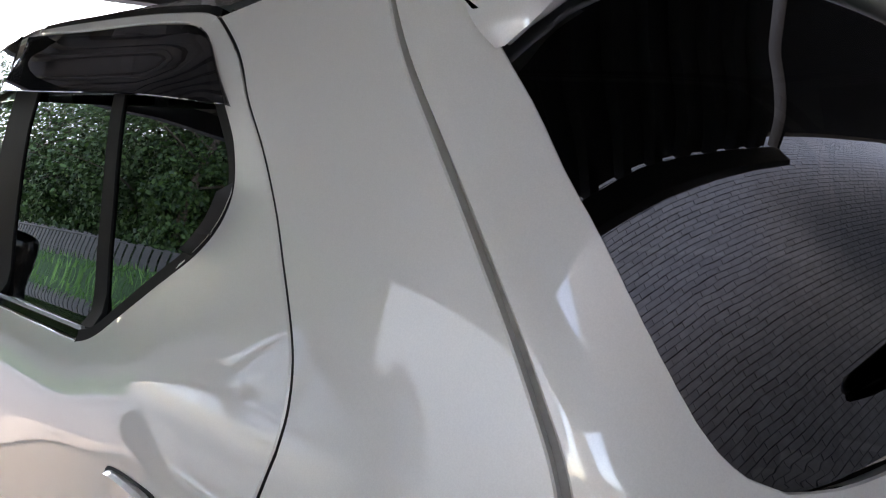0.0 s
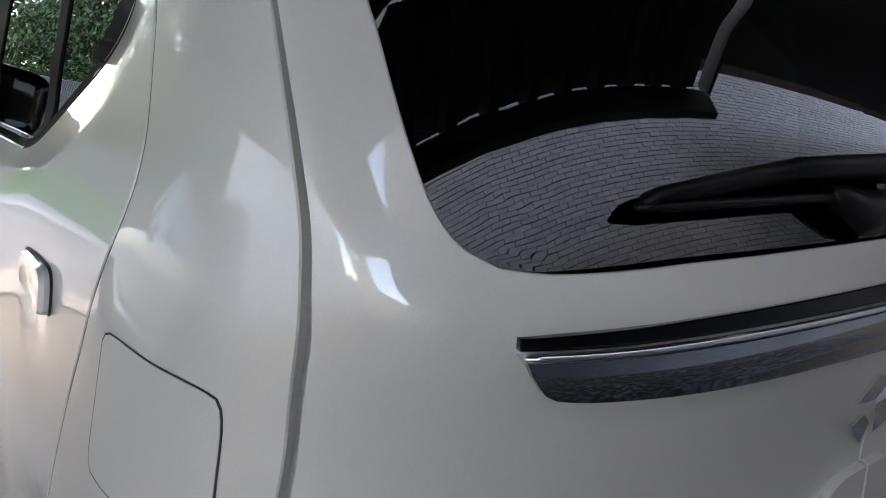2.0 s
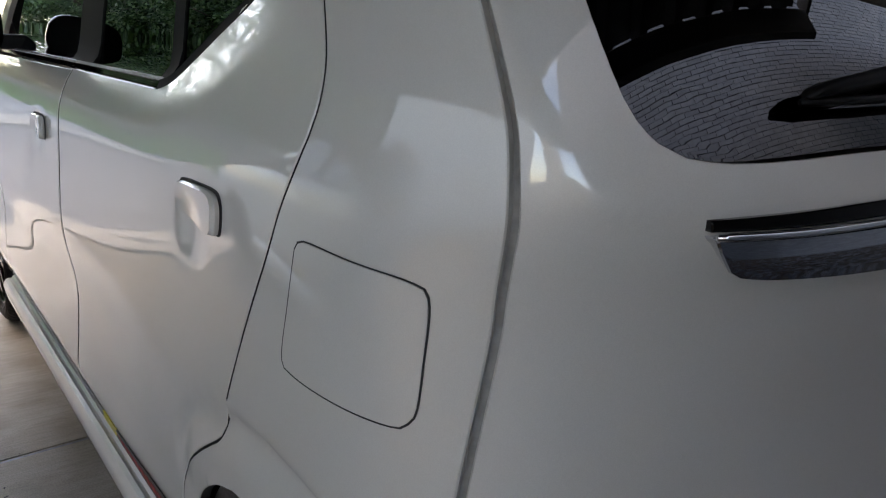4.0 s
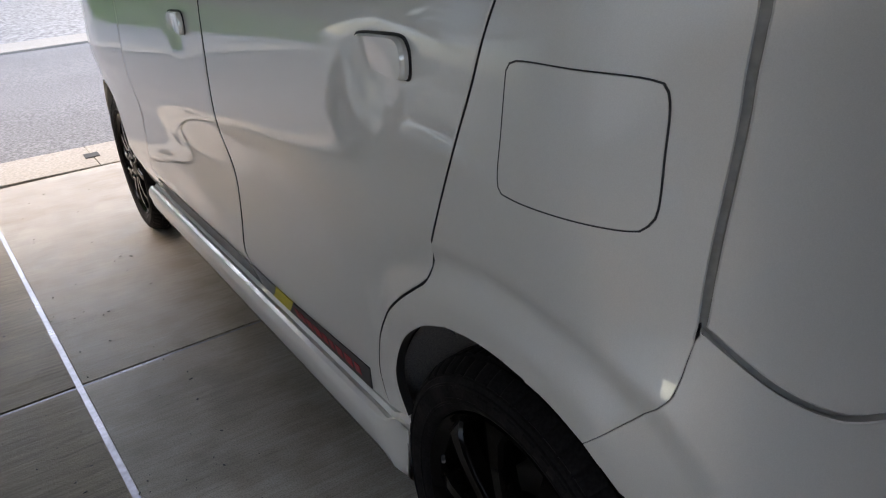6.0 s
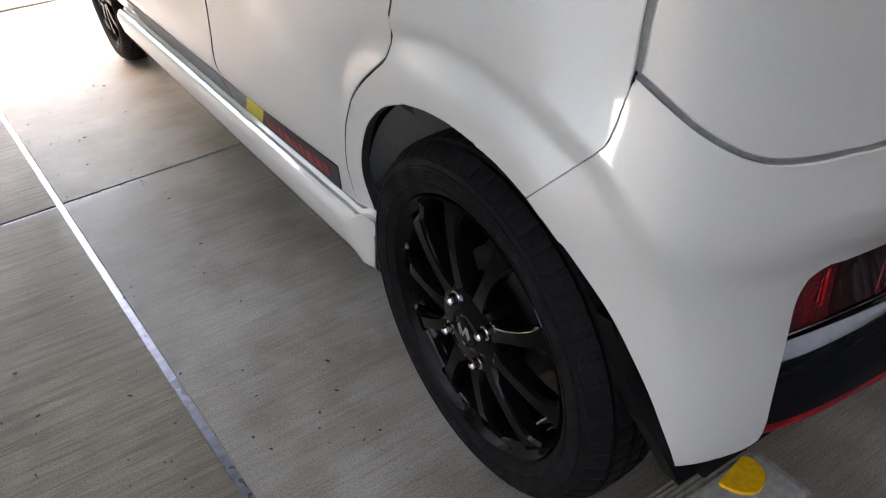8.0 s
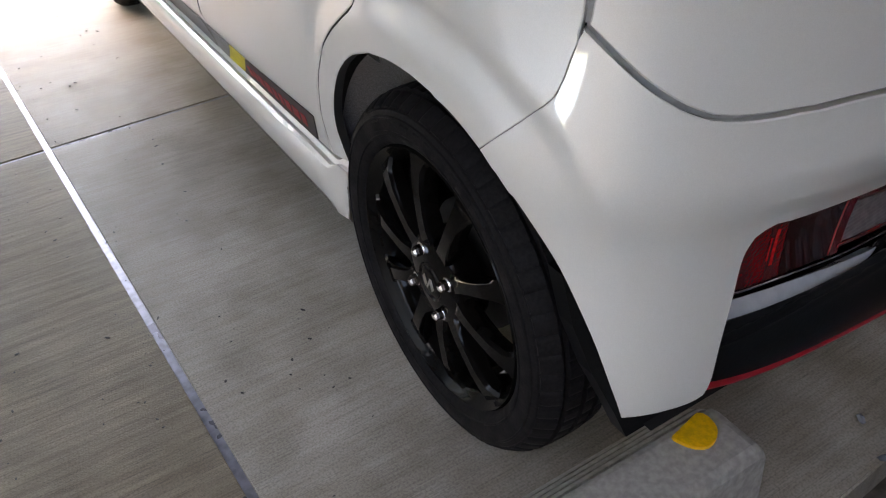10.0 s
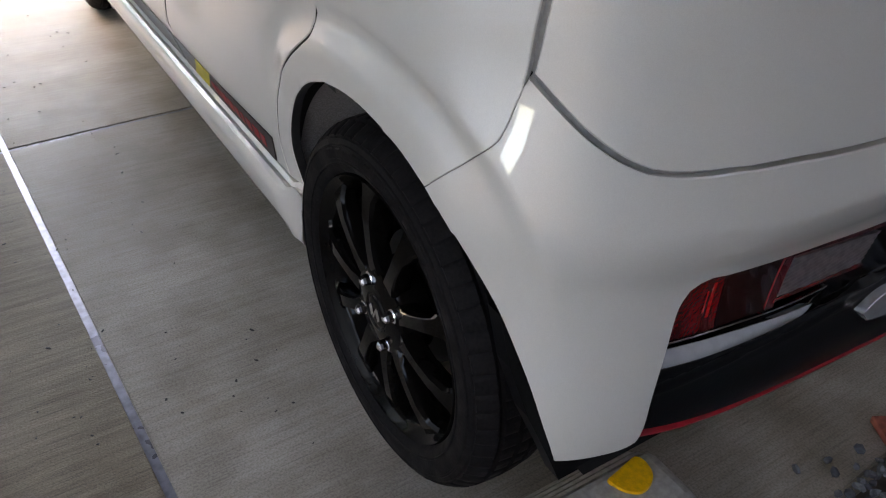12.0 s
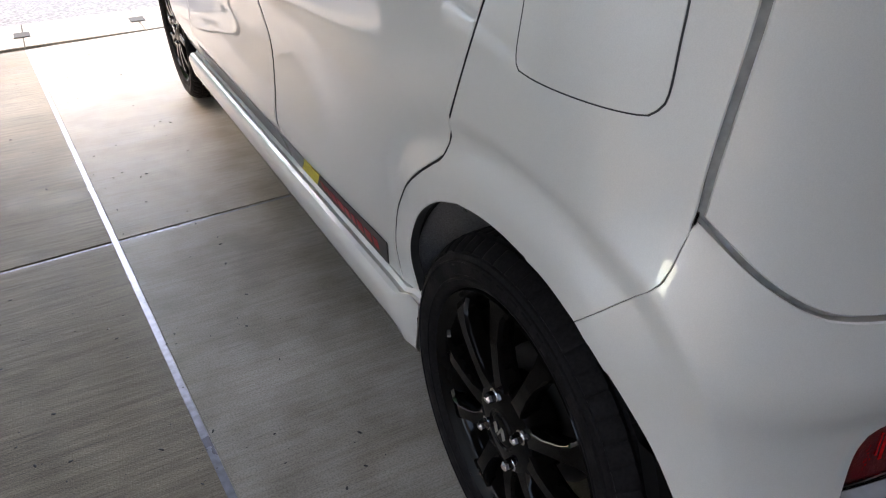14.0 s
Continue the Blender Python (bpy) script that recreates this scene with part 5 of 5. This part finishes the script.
# ------------------------------------------------------ what the paint and glass reflect
other = copy_thing(car, pose(-3.05, 1.22, 0))
tagged(other, "silver hatchback parked beside the white one", "car")
for o in other.children_recursive:
    for sl in o.material_slots:
        if sl.material == PAINT:
            sl.link = "OBJECT"
            sl.material = PAINT_B


def tree(x, y, z, h, seed):
    r = random.Random(seed)
    t = new("tree")
    t.location = (x, y, z)
    tagged(t, "leafy green tree on the grassy bank", "tree", group="trees on the bank")
    bm = bmesh.new()
    pts = [(0, 0, -.2), (r.uniform(-.1, .1), r.uniform(-.1, .1), h * .25), (r.uniform(-.2, .2), r.uniform(-.2, .2), h * .55), (r.uniform(-.3, .3), r.uniform(-.3, .3), h * .85)]
    tube(bm, pts, [.14, .11, .07, .02], 8)
    tips = []
    for k in range(20):
        f = r.uniform(.12, .95)
        b = Vector((0, 0, h * f))
        a = r.uniform(0, 6.28)
        L = h * .42 * (1.1 - f * .7) * r.uniform(.7, 1.1)
        e = b + Vector((math.cos(a) * L, math.sin(a) * L, h * .12))
        tube(bm, [b, b.lerp(e, .5) + Vector((0, 0, h * .03)), e], [.045, .03, .01], 5)
        tips += [b.lerp(e, .55), b.lerp(e, .8), e]
    part("trunk", bm, BARK, t)
    vl, fl = [], []
    for c in tips:
        for _ in range(150):
            q = c + Vector((r.gauss(0, 1), r.gauss(0, 1), r.gauss(0, .8))) * h * .085
            s = r.uniform(.07, .15)
            m = Euler((r.uniform(0, 6), r.uniform(0, 6), r.uniform(0, 6))).to_matrix()
            o = len(vl)
            for a, b in ((-.5, 0), (0, -.32), (.6, 0), (0, .32)):
                vl.append(q + m @ Vector((a * s * 1.4, b * s * 1.4, 0.04 * s if b else 0)))
            fl.append([o, o + 1, o + 2, o + 3])
    me = bpy.data.meshes.new("crown")
    me.from_pydata(vl, [], fl)
    me.materials.append(LEAF)
    cr = new("crown", me)
    cr.parent = t


def bank(name, line, side, label):
    """A grass bank that rises beside a line, with a fence and a thicket on it."""
    pts = crv(line, 60)
    tan = np.gradient(pts, axis=0)
    tan /= np.linalg.norm(tan, axis=1)[:, None]
    nor = np.stack([-tan[:, 1], tan[:, 0]], 1) * side
    bm = bmesh.new()
    rows = []
    # rows past 8 m: an unseen steep rise, added to block low sky
    for off, h in ((0, -.06), (.5, .10), (1.2, .32), (2.2, .72), (3.2, 1.12), (4.5, 1.45), (8.0, 1.9), (9.0, 6.5), (11.0, 9.5), (16.0, 12.0), (24.0, 13.0)):
        rows.append([bm.verts.new((*(p + q * off), h * (1 + .75 * sstep(-4, -9, p[0]) * (off > 8.5)) + .05 * math.sin(i * 1.7 + off))) for i, (p, q) in enumerate(zip(pts, nor))])
    for a, b in zip(rows, rows[1:]):
        for i in range(60):
            bm.faces.new((a[i], b[i], b[i + 1], a[i + 1]))
    bmesh.ops.recalc_face_normals(bm, faces=bm.faces)
    tagged(part(name, bm, GRASS), label, "grass", kind="structure")
    return pts, nor


def grass_tufts(pts, nor, seed):
    g = np.random.default_rng(seed)
    vl, fl = [], []
    for _ in range(9000):
        i = g.integers(0, len(pts))
        off = g.uniform(.2, 3.4)
        x, y = pts[i] + nor[i] * off + g.normal(0, .25, 2)
        z = np.interp(off, (0, .5, 1.2, 2.2, 3.2, 4.5), (-.06, .1, .32, .72, 1.12, 1.45))
        a, h, w = g.uniform(0, 6.3), g.uniform(.12, .30), .02
        o = len(vl)
        lx, ly = g.normal(0, .07, 2)
        vl += [(x - w * math.cos(a), y - w * math.sin(a), z - .05), (x + w * math.cos(a), y + w * math.sin(a), z - .05), (x + lx, y + ly, z + h)]
        fl.append([o, o + 1, o + 2])
    me = bpy.data.meshes.new("grass_tufts")
    me.from_pydata(vl, [], fl)
    me.materials.append(LEAF_LIGHT)
    tagged(new("grass_tufts", me), "tufts of long green grass", "grass", kind="stuff")


def thicket(pts, nor, seed, count, tall, near=3.6, far=6.5):
    """Shrubs and undergrowth behind the fence: clumps of small leaves of uneven height."""
    g = np.random.default_rng(seed)
    vl, fl = [], []
    clumps = []
    for _ in range(520):
        i = g.integers(0, len(pts))
        off = g.uniform(near, far)
        x, y = pts[i] + nor[i] * off
        top = tall + .5 * math.sin(i * .45 + seed) + (off - 3.5) * tall * .2
        clumps.append((x, y, g.uniform(1.5, max(2.0, top)), g.uniform(.35, .75)))
    for _ in range(count):
        x, y, z, r = clumps[g.integers(0, len(clumps))]
        d = g.normal(0, 1, 3)
        d = d / np.linalg.norm(d) * r * g.uniform(.6, 1.05)
        q = Vector((x + d[0], y + d[1], z + d[2] * .8))
        s = g.uniform(.05, .115)
        m = Euler(g.uniform(0, 6, 3)).to_matrix()
        o = len(vl)
        for a, b in ((-.5, 0), (0, -.35), (.6, 0), (0, .35)):
            vl.append(q + m @ Vector((a * s * 1.5, b * s * 1.5, .05 * s if b else 0)))
        fl.append([o, o + 1, o + 2, o + 3])
    me = bpy.data.meshes.new("thicket")
    me.from_pydata(vl, [], fl)
    me.materials.append(LEAF)
    tagged(new("thicket", me), "dense dark green shrubs behind the fence", "shrubs", kind="stuff")


def fence_along(pts, nor, off, base):
    fence = new("garden_fence")
    tagged(fence, "low weathered slatted fence on the grass bank", "fence", group="")
    q = crv([p + k * off for p, k in zip(pts[::6], nor[::6])], 168)
    ang = np.arctan2(*np.gradient(q, axis=0).T[::-1])
    shared = None
    for i in range(169):
        if shared is None:
            bm = bmesh.new()
            box(bm, -.074, .074, -.012, .012, .0, 1.15, .004)
            s_ = part("slat", bm, FENCE_MAT, fence, "", False)
            shared = s_.data
        else:
            s_ = new("slat", shared)
            s_.parent = fence
        s_.location = (q[i][0], q[i][1], base + .02 * math.sin(i * 2.1))
        s_.rotation_euler = (0, 0, ang[i])
    for h in (.35, 1.10):
        bm = bmesh.new()
        tube(bm, [(x, y, base + h) for x, y in q[::4]], [.03] * len(q[::4]), 6)
        part("rail", bm, FENCE_MAT, fence)


FAR_LINE = [(-46, 12.4), (-30, 12.3), (-17, 12.2), (-11, 12.2), (-6.5, 12.6), (-4.2, 14.2), (-3.0, 17.5), (-2.6, 23), (-2.3, 32), (-2.0, 45)]
pts, nor = bank("far_bank", FAR_LINE, 1, "grassy bank with long green grass, a steep rise added behind to block sky")
grass_tufts(pts, nor, 130003)
thicket(pts, nor, 2, 130000, 4.6)
thicket(pts, nor, 40, 90000, 7.5, 6.5, 9.5)
near = [i for i in range(len(pts)) if pts[i][0] > -14]
fence_along(pts[near], nor[near], 2.9, .95)
for k, i in enumerate(range(2, 60, 4), 1):
    p = pts[i] + nor[i] * (4.2 + (k % 3) * 1.1)
    tree(p[0], p[1], 1.4, 10.0 + (k * 37 % 10) * .25, k)

# unseen plain wall, added on the far side of the car to block light
bm = bmesh.new()
box(bm, 5.3, 5.5, WALL_Y + .03, 3.3, -.1, 2.72)
tagged(part("wall_side", bm, MORTAR, smooth=False), "plain dark wall added out of view to keep light off the tailgate", "wall", kind="structure")

# debris on the slab
g = np.random.default_rng(11)
vl, fl = [], []
spots = [(-1.30, .561, .0035), (-.993, .267, .0032), (-.807, 2.27, .005), (-.84, 2.30, .004)]
for _ in range(230):
    spots.append((g.uniform(-1.9, -.78), g.uniform(-.25, 3.5), .0013 + .0032 * g.uniform() ** 2))
for _ in range(70):
    spots.append((g.uniform(-1.55, -.8), g.uniform(-.2, 1.3), .0014 + .0022 * g.uniform() ** 2))
for x, y, r in spots:
    o = len(vl)
    m = Euler((0, 0, g.uniform(0, 6))).to_matrix()
    for c in iv:
        w = m @ Vector((c.x * r * 1.6, c.y * r * .8, c.z * r * .5)) * g.uniform(.7, 1.2)
        vl.append((x + w.x, y + w.y, .002 + r * .3 + w.z))
    fl += [[o + i for i in f] for f in ifc]
me = bpy.data.meshes.new("debris")
me.from_pydata(vl, [], fl)
me.materials.append(GAP_SHADE_DIRT)
tagged(new("debris", me), "dark crumbs of dirt scattered on the slab", "debris", kind="stuff")


# a chipped red-brown roof tile lying on the gravel edge
bm = bmesh.new()
box(bm, 0, .16, -.09, 0, 0, .014, .003, Matrix.Translation((.029, -.394, .001)) @ Matrix.Rotation(radians(-30), 4, "Z"))
tagged(part("tile_fragment", bm, simple("red_clay", (.30, .085, .06), .8, grain=.4, scale=80, var=.25), smooth=False), "broken red clay tile piece on the slab", "tile fragment")
